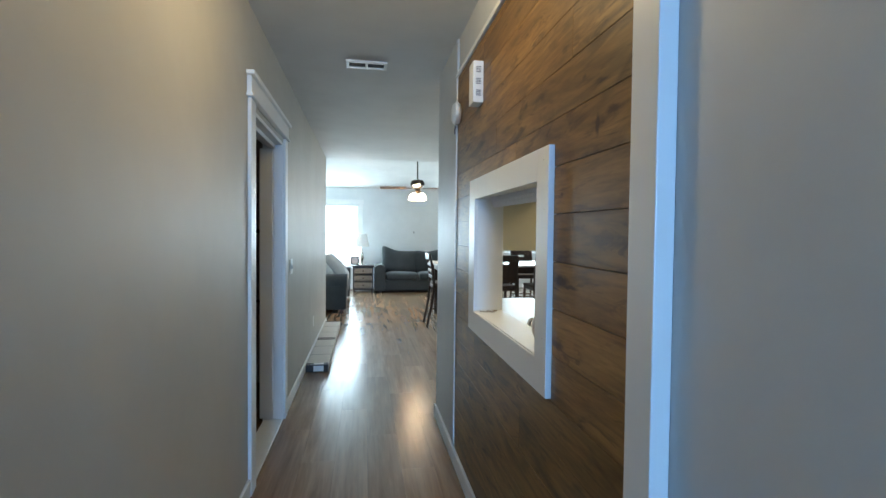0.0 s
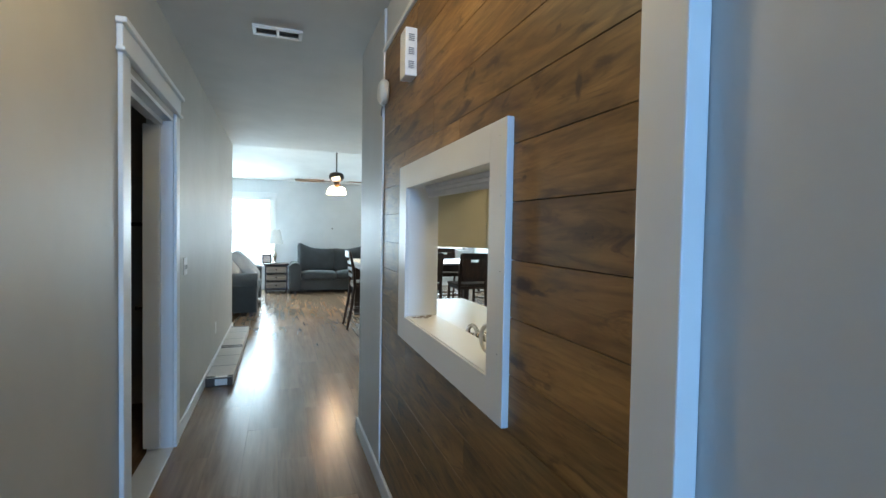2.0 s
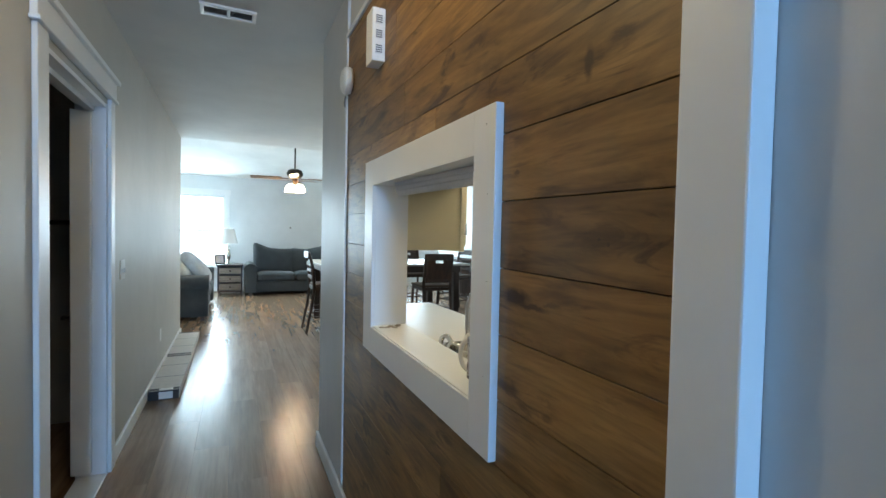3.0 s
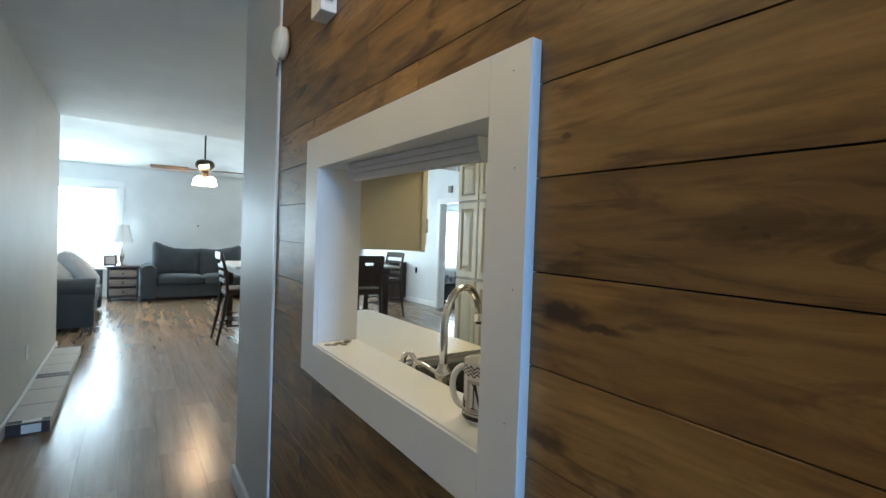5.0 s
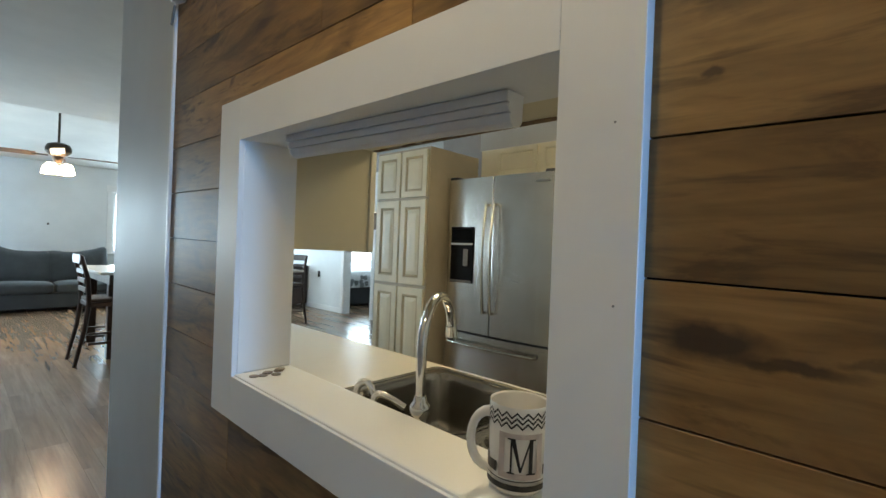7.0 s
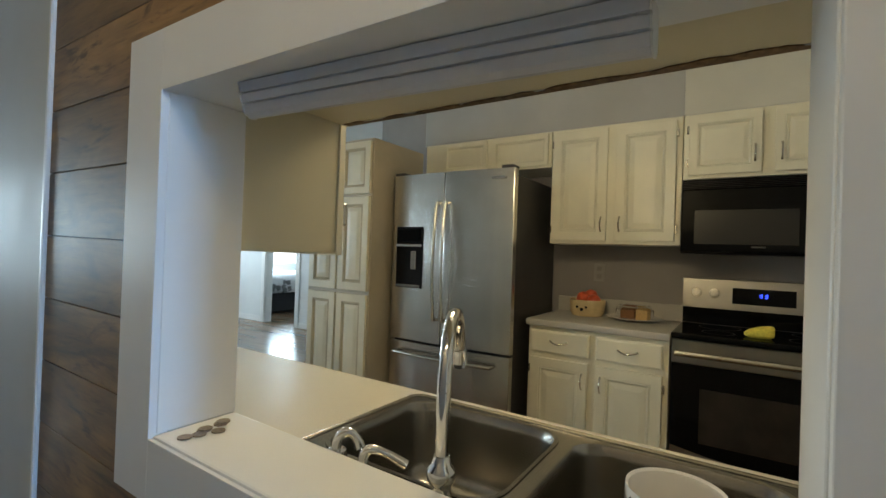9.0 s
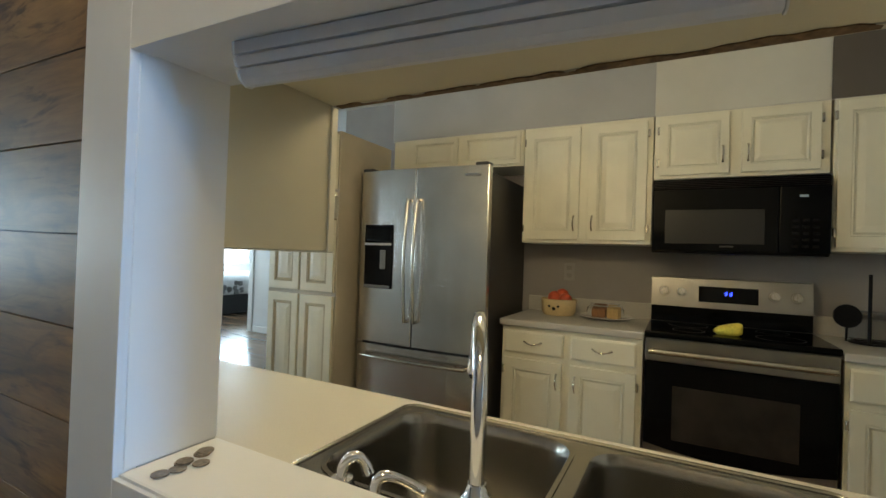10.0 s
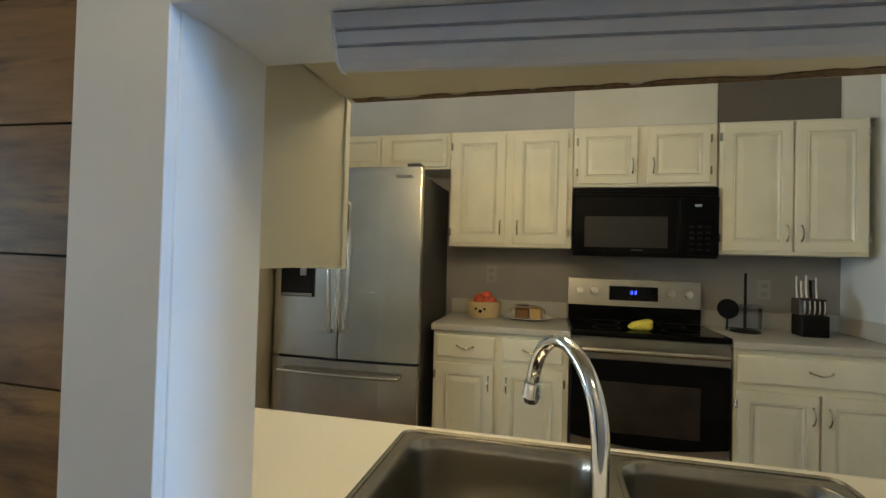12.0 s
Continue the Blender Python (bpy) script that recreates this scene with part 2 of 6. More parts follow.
M_COIN = plain("tarnished_coin", (0.35, 0.29, 0.23), 0.35, 0.9, 200, 0.3, 0.3)
M_CARDBOARD = plain("pale_cardboard", (0.60, 0.57, 0.53), 0.7, 0, 30, 0.08, 0.1)
M_BOXEND = plain("dark_printed_carton", (0.035, 0.025, 0.022), 0.5, 0, 30, 0.3)
M_BLUE = glow("blue_clock_digits", (0.05, 0.10, 1.0), 4.0)
M_PALEGLOW = glow("pale_clock_digits", (0.20, 0.24, 0.26), 0.25)
M_GLASS = Nodes("window_glass").put((1, 1, 1), 0.0, Transmission_Weight=1.0, IOR=1.05)
M_CLEAR = Nodes("clear_plastic").put((0.95, 0.95, 0.95), 0.05, Transmission_Weight=1.0, IOR=1.06)
M_DAY = glow("daylight_distance", (0.82, 0.92, 1.0), 3.0)
M_NAVY = fabric("navy_cloth", (0.020, 0.022, 0.035))
M_DIM = paint("dim_room_paint", (0.42, 0.37, 0.31), 0.7, 0.05)
M_YELLOW = plain("yellow_sponge", (0.72, 0.60, 0.08), 0.6, 0, 90, 0.2, 0.4)
M_RED = plain("red_orange_fruit", (0.60, 0.10, 0.04), 0.4, 0, 30, 0.3)
M_BASKET = plain("cream_bear_basket", (0.68, 0.52, 0.28), 0.6, 0, 120, 0.15, 0.3)
M_CAKE = plain("sponge_cake", (0.62, 0.42, 0.18), 0.8, 0, 160, 0.25, 0.5)
M_CAKEDARK = plain("brown_cake", (0.25, 0.12, 0.05), 0.8, 0, 160, 0.25, 0.5)
M_BED = fabric("dark_bed_base", (0.02, 0.02, 0.022))
M_QUILT = fabric("pale_floral_quilt", (0.60, 0.59, 0.60))

# ---- building helpers ----


def box(bm, x0, y0, z0, x1, y1, z1, bevel=0.0, seg=1):
    """Adds a box between two corners, its edges rounded by bevel."""
    r = bmesh.ops.create_cube(bm, size=1)
    for v in r["verts"]:
        v.co = Vector((x0 + (v.co.x + 0.5) * (x1 - x0), y0 + (v.co.y + 0.5) * (y1 - y0), z0 + (v.co.z + 0.5) * (z1 - z0)))
    if bevel:
        edges = list({e for v in r["verts"] for e in v.link_edges})
        bmesh.ops.bevel(bm, geom=edges, offset=bevel, segments=seg, affect="EDGES", profile=0.6)
    return bm


def boxes(*rows, bevel=0.0, seg=1):
    bm = bmesh.new()
    for r in rows:
        box(bm, *r, bevel=bevel, seg=seg)
    return bm


def cyl(bm, a, b, r0, r1=None, n=16):
    """A capped, possibly tapered rod from a to b."""
    a, b = Vector(a), Vector(b)
    d = b - a
    m = Matrix.Translation((a + b) / 2) @ d.to_track_quat("Z", "Y").to_matrix().to_4x4()
    bmesh.ops.create_cone(bm, cap_ends=True, segments=n, radius1=r0, radius2=r0 if r1 is None else r1, depth=d.length, matrix=m)
    return bm


def lathe(bm, profile, at=(0, 0, 0), n=28):
    """Turns (radius, height) pairs about a vertical axis."""
    rings = []
    for r, z in profile:
        if r < 1e-5:
            rings.append([bm.verts.new((at[0], at[1], at[2] + z))])
        else:
            rings.append([bm.verts.new((at[0] + r * math.cos(2 * math.pi * k / n), at[1] + r * math.sin(2 * math.pi * k / n), at[2] + z)) for k in range(n)])
    for a, b in zip(rings, rings[1:]):
        for k in range(n):
            k2 = (k + 1) % n
            if len(a) == 1 and len(b) == 1:
                continue
            if len(a) == 1:
                bm.faces.new((a[0], b[k2], b[k]))
            elif len(b) == 1:
                bm.faces.new((a[k], a[k2], b[0]))
            else:
                bm.faces.new((a[k], a[k2], b[k2], b[k]))
    bmesh.ops.recalc_face_normals(bm, faces=bm.faces)
    return bm


def tube(bm, points, radius, n=12):
    """A round tube along points; radius may be a list."""
    pts = [Vector(p) for p in points]
    rs = radius if isinstance(radius, (list, tuple)) else [radius] * len(pts)
    rings, side = [], None
    for i, p in enumerate(pts):
        d = (pts[min(i + 1, len(pts) - 1)] - pts[max(i - 1, 0)]).normalized()
        side = (side - d * side.dot(d)).normalized() if side else d.orthogonal().normalized()
        up = d.cross(side)
        rings.append([bm.verts.new(p + rs[i] * (side * math.cos(2 * math.pi * k / n) + up * math.sin(2 * math.pi * k / n))) for k in range(n)])
    for a, b in zip(rings, rings[1:]):
        for k in range(n):
            bm.faces.new((a[k], a[(k + 1) % n], b[(k + 1) % n], b[k]))
    bm.faces.new(rings[0][::-1])
    bm.faces.new(rings[-1])
    return bm


def smooth_path(points, n=6):
    """Catmull-Rom points through the given ones."""
    p = [Vector(q) for q in points]
    p = [p[0] * 2 - p[1]] + p + [p[-1] * 2 - p[-2]]
    out = []
    for a, b, c, d in zip(p, p[1:], p[2:], p[3:]):
        for k in range(n):
            t = k / n
            out.append(0.5 * ((2 * b) + (c - a) * t + (2 * a - 5 * b + 4 * c - d) * t * t + (3 * b - a - 3 * c + d) * t ** 3))
    return out + [p[-2]]


def swell(a, b, n, bulge=0.0):
    """n radii from a to b with a bulge at the far end."""
    return [a + (b - a) * k / (n - 1) + bulge * max(0, k / (n - 1) - 0.75) * 4 for k in range(n)]


def pad(bm, x0, y0, z0, x1, y1, z1, puff=0.03, n=8):
    """A stuffed cushion: a rounded box that swells in the middle."""
    bmesh.ops.create_cube(bm, size=2)
    bmesh.ops.subdivide_edges(bm, edges=bm.edges[:], cuts=n, use_grid_fill=True)
    verts = list(bm.verts)
    size = Vector((x1 - x0, y1 - y0, z1 - z0)) / 2
    mid = Vector((x0 + x1, y0 + y1, z0 + z1)) / 2
    rad = min(size) * 0.75
    for v in verts:
        c = Vector([v.co[i] * size[i] for i in range(3)])
        core = Vector([max(-(size[i] - rad), min(size[i] - rad, c[i])) for i in range(3)])
        d = c - core
        if d.length > 1e-6:
            c = core + d.normalized() * rad
        k = [1 - abs(v.co[i]) ** 2 for i in range(3)]
        sm = min(range(3), key=lambda i: size[i])
        c[sm] += puff * (1 if v.co[sm] > 0 else -1) * abs(v.co[sm]) * k[(sm + 1) % 3] * k[(sm + 2) % 3]
        c += Vector([noise.noise((c + mid) * 5 + Vector((i * 7, 0, 0))) for i in range(3)]) * 0.012
        v.co = mid + c
    return bm


def loft(bm, place, u0, v0, u1, v1, rings, groove=(9, 0)):
    """Nested rectangles (inset, depth) in a plane: a moulded panel front. place(u, v, d) gives the point."""
    loops = []
    for inset, d in rings:
        loops.append([bm.verts.new(place(u, v, d)) for u, v in ((u0 + inset, v0 + inset), (u1 - inset, v0 + inset), (u1 - inset, v1 - inset), (u0 + inset, v1 - inset))])
    for i, (a, b) in enumerate(zip(loops, loops[1:])):
        for k in range(4):
            fc = bm.faces.new((a[k], a[(k + 1) % 4], b[(k + 1) % 4], b[k]))
            fc.material_index = int(groove[0] <= i < groove[1])
    bm.faces.new(loops[-1])
    bm.faces.new(loops[0][::-1])
    bmesh.ops.recalc_face_normals(bm, faces=bm.faces)
    return bm


def mesh_of(bm, name, material, smooth=False):
    me = bpy.data.meshes.new(name)
    bmesh.ops.recalc_face_normals(bm, faces=bm.faces)
    bm.to_mesh(me)
    bm.free()
    me.materials.append(material)
    if smooth:
        me.shade_smooth()
        me.set_sharp_from_angle(angle=radians(38))
    return me


def thing(name, at, label, category, group="", kind=""):
    """An Empty at the base of a thing."""
    ob = new(name)
    ob.empty_display_size = 0.05
    ob.location = at
    return tagged(ob, label, category, group, kind)


def base_of(ob):
    at = Vector(ob.location)
    while ob.parent:
        ob = ob.parent
        at += ob.location
    return at


def part(name, bm, material, parent, label="", smooth=False):
    """Links a bmesh, given in the coordinates of the world, as one mesh under a thing or a part."""
    bm.transform(Matrix.Translation(-base_of(parent)))
    ob = new(name, mesh_of(bm, name, material, smooth))
    ob.parent = parent
    return tagged(ob, label)


def solid(name, bm, material, label, category, group="", kind="", smooth=False):
    """A thing that is one mesh, given in the coordinates of the world."""
    ob = new(name, mesh_of(bm, name, material, smooth))
    return tagged(ob, label, category, group, kind)


def structure(name, bm, material, label):
    return solid(name, bm, material, label, "structure", kind="structure")


# ---- plan ----
HL, HR = -0.325, 0.804          # hall walls, faces
KW = 0.915                      # kitchen face of the plank wall
WALL_END = 3.70                 # where the plank wall stops
HALL_END = 7.47                 # where the left hall wall turns
HCEIL, LCEIL, KCEIL = 2.51, 2.55, 2.49
RISE = 0.165                    # slope of the living room ceiling
LX0, LX1, LY1 = -1.05, 5.30, 12.12
KX, KY0 = 3.60, 0.47            # far and end walls of the kitchen
OY0, OY1, OZ0, OZ1 = 1.694, 2.494, 0.984, 1.517   # clear opening
FY0, FY1, FZ0, FZ1 = 1.603, 2.603, 0.881, 1.613   # outside of its frame
DY0, DY1, DZ = 2.90, 3.80, 2.00  # door opening in the left wall

# ---- structure ----
T = 0.13
structure("wall_hall_left", boxes(
    (HL - T, -5.0, 0, HL, DY0, HCEIL), (HL - T, DY0, DZ, HL, DY1, HCEIL), (HL - T, DY1, 0, HL, HALL_END, HCEIL)), M_WALL,
    "off-white painted hall wall with a doorway")
structure("wall_plank", boxes(
    (HR, -5.0, 0, KW, OY0, HCEIL), (HR, OY0, 0, KW, OY1, OZ0 - 0.025), (HR, OY0, OZ1 + 0.02, KW, OY1, HCEIL), (HR, OY1, 0, KW, WALL_END, HCEIL)), M_STRIP,
    "cool off-white painted wall with a pass-through to the kitchen")
structure("wall_hall_back", boxes((HL - T, -5.13, 0, -0.12, -5.0, HCEIL), (0.62, -5.13, 0, KW, -5.0, HCEIL), (-0.12, -5.13, 0, 0.62, -5.0, 1.24), (-0.12, -5.13, 2.28, 0.62, -5.0, HCEIL)), M_WALL, "off-white painted wall closing the hall")
structure("ceiling_hall", boxes((HL - T, -5.13, HCEIL, KW, HALL_END, HCEIL + 0.1), (KW, WALL_END + 0.0, HCEIL, LX1, HALL_END, HCEIL + 0.1)), M_CEIL, "flat matt off-white ceiling")
bm = boxes((LX0 - T, HALL_END, LCEIL, LX1 + T, LY1 + T, LCEIL + 0.1))
for v in bm.verts:
    v.co.z += RISE * (LY1 - v.co.y)
structure("ceiling_living", bm, M_CEIL, "pale sloping living room ceiling")
structure("header_living", boxes((HL - T, HALL_END, HCEIL, LX1, HALL_END + 0.004, 3.5)), M_CEIL, "plain ceiling step between hall and living room")
structure("ceiling_kitchen", boxes((KW, KY0 - T, KCEIL + 0.02, LX1 + T, WALL_END, KCEIL + 0.12)), M_CEIL, "plain kitchen ceiling")
structure("wall_living_near", boxes((LX0, HALL_END - T, 0, HL - T, HALL_END, 3.5)), M_LIVING, "pale painted living room wall")


def wall_with_holes(name, y0, y1, x0, x1, z1, holes, material, label, flip=False):
    """A wall along x (or along y when flipped) with rectangular holes (a0, a1, z0, z1)."""
    rows, edge = [], x0
    for a0, a1, b0, b1 in holes:
        rows += [(edge, 0, a0, z1), (a0, 0, a1, b0), (a0, b1, a1, z1)]
        edge = a1
    rows.append((edge, 0, x1, z1))
    rows = [r for r in rows if r[3] > r[1]]
    if flip:
        bm = boxes(*[(y0, a, b, y1, c, d) for a, b, c, d in rows])
    else:
        bm = boxes(*[(a, y0, b, c, y1, d) for a, b, c, d in rows])
    return structure(name, bm, material, label)


wall_with_holes("wall_living_left", LX0 - T, LX0, HALL_END - T, LY1 + T, 3.5, ((8.70, 10.30, 0.90, 2.12),), M_LIVING, "pale painted living room wall", flip=True)
WINDOWS = ((-0.90, 0.10, 0.55, 2.14), (2.45, 3.50, 0.95, 2.12), (3.95, 5.00, 0.95, 2.12))
wall_with_holes("wall_living_far", LY1, LY1 + T, LX0, LX1, LCEIL, WINDOWS, M_LIVING, "pale painted living room wall with bright windows")
BD0, BD1, BDZ = 7.72, 8.52, 2.03
wall_with_holes("wall_dining", LX1, LX1 + T, 2.6, LY1 + T, 3.5, ((BD0, BD1, 0, BDZ),), M_LIVING, "pale bluish wall with an open bedroom doorway", flip=True)
wall_with_holes("wall_kitchen_far", KX, KX + T, KY0 - T, 4.52, KCEIL + 0.02, (), M_KWALL, "taupe painted kitchen wall", flip=True)
# its faint blue tint stands in for window light
structure("wall_kitchen_end", boxes((KW, KY0 - T, 0, KX, KY0, KCEIL + 0.02)), M_LIVING, "pale painted kitchen end wall tinted for blue window light")
structure("wall_kitchen_return", boxes((KX + T, 4.40, 0, LX1, 4.52, KCEIL + 0.02)), M_LIVING, "pale painted wall behind the pantry")

# bedroom behind the doorway
structure("wall_bedroom_far", boxes((8.4, 6.2, 0, 8.5, 11.2, 2.5)), M_LIVING, "pale bedroom wall")
structure("wall_bedroom_side", boxes((LX1 + T, 11.2, 0, 6.8, 11.3, 2.5), (8.2, 11.2, 0, 8.5, 11.3, 2.5), (6.8, 11.2, 0, 8.2, 11.3, 0.85), (6.8, 11.2, 2.15, 8.2, 11.3, 2.5), (LX1 + T, 6.1, 0, 8.5, 6.2, 2.5)), M_LIVING, "pale bedroom wall with a bright window")
structure("ceiling_bedroom", boxes((LX1 + T, 6.1, 2.5, 8.5, 11.3, 2.6)), M_CEIL, "pale bedroom ceiling")
# small dim room behind the hall door
structure("wall_dim_room", boxes((-2.1, 2.2, 0, -2.0, 4.7, HCEIL), (-2.1, 2.1, 0, HL - T, 2.2, HCEIL), (-2.1, 4.7, 0, HL - T, 4.8, HCEIL)), M_DIM, "brownish wall of an unlit room")
structure("ceiling_dim_room", boxes((-2.1, 2.1, HCEIL, HL - T, 4.8, HCEIL + 0.08)), M_DIM, "ceiling of an unlit room")
structure("ground", boxes((-60, -60, -0.5, 70, 75, -0.35)), plain("dry_ground", (0.20, 0.19, 0.15), 0.9, 0, 3, 0.3), "dry level ground outside")
structure("backdrop_far", boxes((-8, 15.0, -0.3, 12, 15.05, 6)), M_DAY, "overexposed daylight outside the windows")
structure("backdrop_left", boxes((-4.05, 6.0, -0.3, -4.0, 14.9, 5)), M_DAY, "overexposed daylight outside the unseen side window")
structure("backdrop_bedroom", boxes((5.9, 12.9, -0.3, 11, 12.95, 5)), M_DAY, "overexposed daylight outside the bedroom window")
structure("backdrop_side", boxes((-5.05, -8, -0.3, -5.0, 1.5, 5)), glow("daylight_side", (0.45, 0.70, 1.0), 2.0), "daylight outside the hall window")


def window(name, a0, a1, z0, z1, y, label):
    w = tagged(new(name), label, "window", kind="structure")
    w.location = ((a0 + a1) / 2, y, z0)
    c = 0.10
    part("window_frame", boxes((a0, y + 0.05, z0, a0 + 0.045, y + 0.10, z1), (a1 - 0.045, y + 0.05, z0, a1, y + 0.10, z1), (a0 + 0.045, y + 0.05, z0, a1 - 0.045, y + 0.10, z0 + 0.05),
                               (a0 + 0.045, y + 0.05, z1 - 0.05, a1 - 0.045, y + 0.10, z1), (a0 + 0.045, y + 0.05, (z0 + z1) / 2 - 0.02, a1 - 0.045, y + 0.10, (z0 + z1) / 2 + 0.02), bevel=0.004), M_TRIM, w)
    part("window_sill", boxes((a0 - 0.10, y - 0.06, z0 - 0.03, a1 + 0.10, y + 0.05, z0), bevel=0.006), M_TRIM, w)
    part("casing", boxes((a0 - c, y - 0.02, z0, a0, y - 0.002, z1), (a1, y - 0.02, z0, a1 + c, y - 0.002, z1), (a0 - c - 0.02, y - 0.024, z1, a1 + c + 0.02, y - 0.002, z1 + 0.12), bevel=0.003), M_TRIM, w)
    for b0, b1 in ((z0 + 0.05, (z0 + z1) / 2 - 0.02), ((z0 + z1) / 2 + 0.02, z1 - 0.05)):
        p = part("pane", boxes((a0 + 0.045, y + 0.072, b0, a1 - 0.045, y + 0.078, b1)), M_GLASS, w)
        p.visible_shadow = False
    return w


for i, (a0, a1, b0, b1) in enumerate(WINDOWS):
    window("window_%d" % (i + 1), a0, a1, b0, b1, LY1, "white-framed sash window, overexposed with daylight")


def curtain(x0, x1, z0, z1, y):
    """Thin folded cloth hung in front of a window."""
    bm = bmesh.new()
    n = 60
    cols = []
    for k in range(n + 1):
        u = k / n
        dy = 0.018 * math.sin(u * 34) + 0.008 * math.sin(u * 71 + 1)
        cols.append([bm.verts.new((x0 + (x1 - x0) * u, y + dy, z)) for z in (z0, z1)] + [bm.verts.new((x0 + (x1 - x0) * u, y + dy + 0.003, z)) for z in (z1, z0)])
    for a, b in zip(cols, cols[1:]):
        for k in range(4):
            bm.faces.new((a[k], b[k], b[(k + 1) % 4], a[(k + 1) % 4]))
    bm.faces.new(cols[0]); bm.faces.new(cols[-1][::-1])
    return bm


# unseen window assumed in the side wall of the living room
w = tagged(new("window_left"), "unseen white-framed window assumed in the living room side wall", "window", kind="structure")
w.location = (LX0 - 0.06, 9.50, 0.90)
x0, x1 = LX0 - 0.10, LX0 - 0.05
part("window_frame", boxes((x0, 8.70, 0.90, x1, 8.745, 2.12), (x0, 10.255, 0.90, x1, 10.30, 2.12), (x0, 8.745, 0.90, x1, 10.255, 0.95), (x0, 8.745, 2.07, x1, 10.255, 2.12)), M_TRIM, w)
p = part("pane", boxes((LX0 - 0.078, 8.745, 0.95, LX0 - 0.072, 10.255, 2.07)), M_GLASS, w)
p.visible_shadow = False

# window in the hall wall behind the start of the walk
w = tagged(new("window_side"), "white-framed window in the hall wall", "window", kind="structure")
w.location = (0.25, -5.07, 1.24)
part("window_frame", boxes((-0.12, -5.11, 1.24, -0.09, -5.07, 2.28), (0.59, -5.11, 1.24, 0.62, -5.07, 2.28), (-0.09, -5.11, 1.24, 0.59, -5.07, 1.27), (-0.09, -5.11, 2.25, 0.59, -5.07, 2.28)), M_TRIM, w)
p = part("pane", boxes((-0.09, -5.092, 1.27, 0.59, -5.086, 2.25)), M_GLASS, w)
p.visible_shadow = False

# baseboards, mouldings, trim
def baseboard(x0, y0, x1, y1):
    return structure("baseboard", boxes((x0, y0, 0.001, x1, y1, 0.095), bevel=0.004), M_TRIM, "white painted baseboard")


baseboard(HL + 0.001, -5.0, HL + 0.016, DY0 - 0.11)
baseboard(HL + 0.001, DY1 + 0.10, HL + 0.016, HALL_END)
baseboard(HR - 0.030, -5.0, HR - 0.014, WALL_END + 0.012)
baseboard(LX0 + 0.001, HALL_END, LX0 + 0.016, LY1)
baseboard(LX0 + 0.02, LY1 - 0.016, LX1 - 0.02, LY1 - 0.001)
baseboard(LX1 - 0.016, 4.53, LX1 - 0.001, BD0 - 0.10)
baseboard(LX1 - 0.016, BD1 + 0.10, LX1 - 0.001, LY1 - 0.02)
baseboard(HR - 0.012, WALL_END + 0.001, KW, WALL_END + 0.014)

# painted smooth end of the plank wall and its edge strip
structure("wall_end_cover", boxes((HR - 0.013, 3.036, 0.0, HR - 0.001, WALL_END, HCEIL - 0.002)), M_STRIP, "smooth painted strip at the end of the plank wall")
structure("trim_plank_end", boxes((HR - 0.020, 3.018, 0.10, HR - 0.001, 3.034, 2.275), bevel=0.003), M_TRIM, "thin white strip closing the planks")
structure("trim_plank_start", boxes((HR - 0.040, 1.098, 0.0, HR - 0.001, 1.181, HCEIL - 0.002), bevel=0.003, seg=2), M_TRIM, "flat white vertical trim board beside the planks")
structure("trim_plank_top", boxes((HR - 0.022, 1.182, 2.276, HR - 0.001, 3.034, 2.300), bevel=0.004), M_TRIM, "thin cream strip along the top of the planks")

# ---- hall doorway ----
d = tagged(new("door_1"), "white cased doorway with a folding door pushed open", "door", kind="structure")
d.location = (HL, (DY0 + DY1) / 2, 0)
part("casing", boxes((HL + 0.001, DY0 - 0.105, 0, HL + 0.020, DY0 - 0.004, 2.03), bevel=0.003), M_TRIM, d)
part("casing", boxes((HL + 0.001, DY1 + 0.004, 0, HL + 0.020, DY1 + 0.09, 2.03), bevel=0.003), M_TRIM, d)
part("head_casing", boxes((HL + 0.001, DY0 - 0.12, 2.045, HL + 0.024, DY1 + 0.105, 2.135), bevel=0.003), M_TRIM, d)
part("head_cap", boxes((HL + 0.001, DY0 - 0.135, 2.135, HL + 0.042, DY1 + 0.12, 2.158), (HL + 0.001, DY0 - 0.13, 2.03, HL + 0.034, DY1 + 0.115, 2.046), bevel=0.003), M_TRIM, d)
part("jamb", boxes((HL - T - 0.005, DY0, 0, HL + 0.002, DY0 + 0.018, DZ)), M_TRIM, d)
part("jamb", boxes((HL - T - 0.005, DY1 - 0.018, 0, HL + 0.002, DY1, DZ)), M_TRIM, d)
part("head_jamb", boxes((HL - T, DY0 + 0.018, DZ - 0.02, HL, DY1 - 0.018, DZ), (HL - 0.09, DY0 + 0.018, DZ - 0.045, HL - 0.05, DY1 - 0.018, DZ - 0.02)), M_TRIM, d)
leaf = part("door_leaf", boxes((HL - 0.150, DY1 - 0.045, 0.03, HL - 0.06, DY1 - 0.020, DZ - 0.05), bevel=0.004), M_TRIM, d)
bm = bmesh.new()
cyl(bm, (HL - 0.150, DY1 - 0.033, 0.87), (HL - 0.175, DY1 - 0.033, 0.87), 0.007)
cyl(bm, (HL - 0.175, DY1 - 0.033, 0.87), (HL - 0.188, DY1 - 0.033, 0.87), 0.014, 0.011)
part("door_handle", bm, M_BRONZE, leaf, "small dark bronze knob", True)
part("threshold", boxes((HL - T, DY0 + 0.018, 0.0005, HL + 0.005, DY1 - 0.018, 0.012), bevel=0.003), M_TRIM, d)
# navy sheet added where the unlit room reads dark, with a rail to hold it
bm = curtain(-1.75, -0.75, 0.25, 1.35, 4.35)
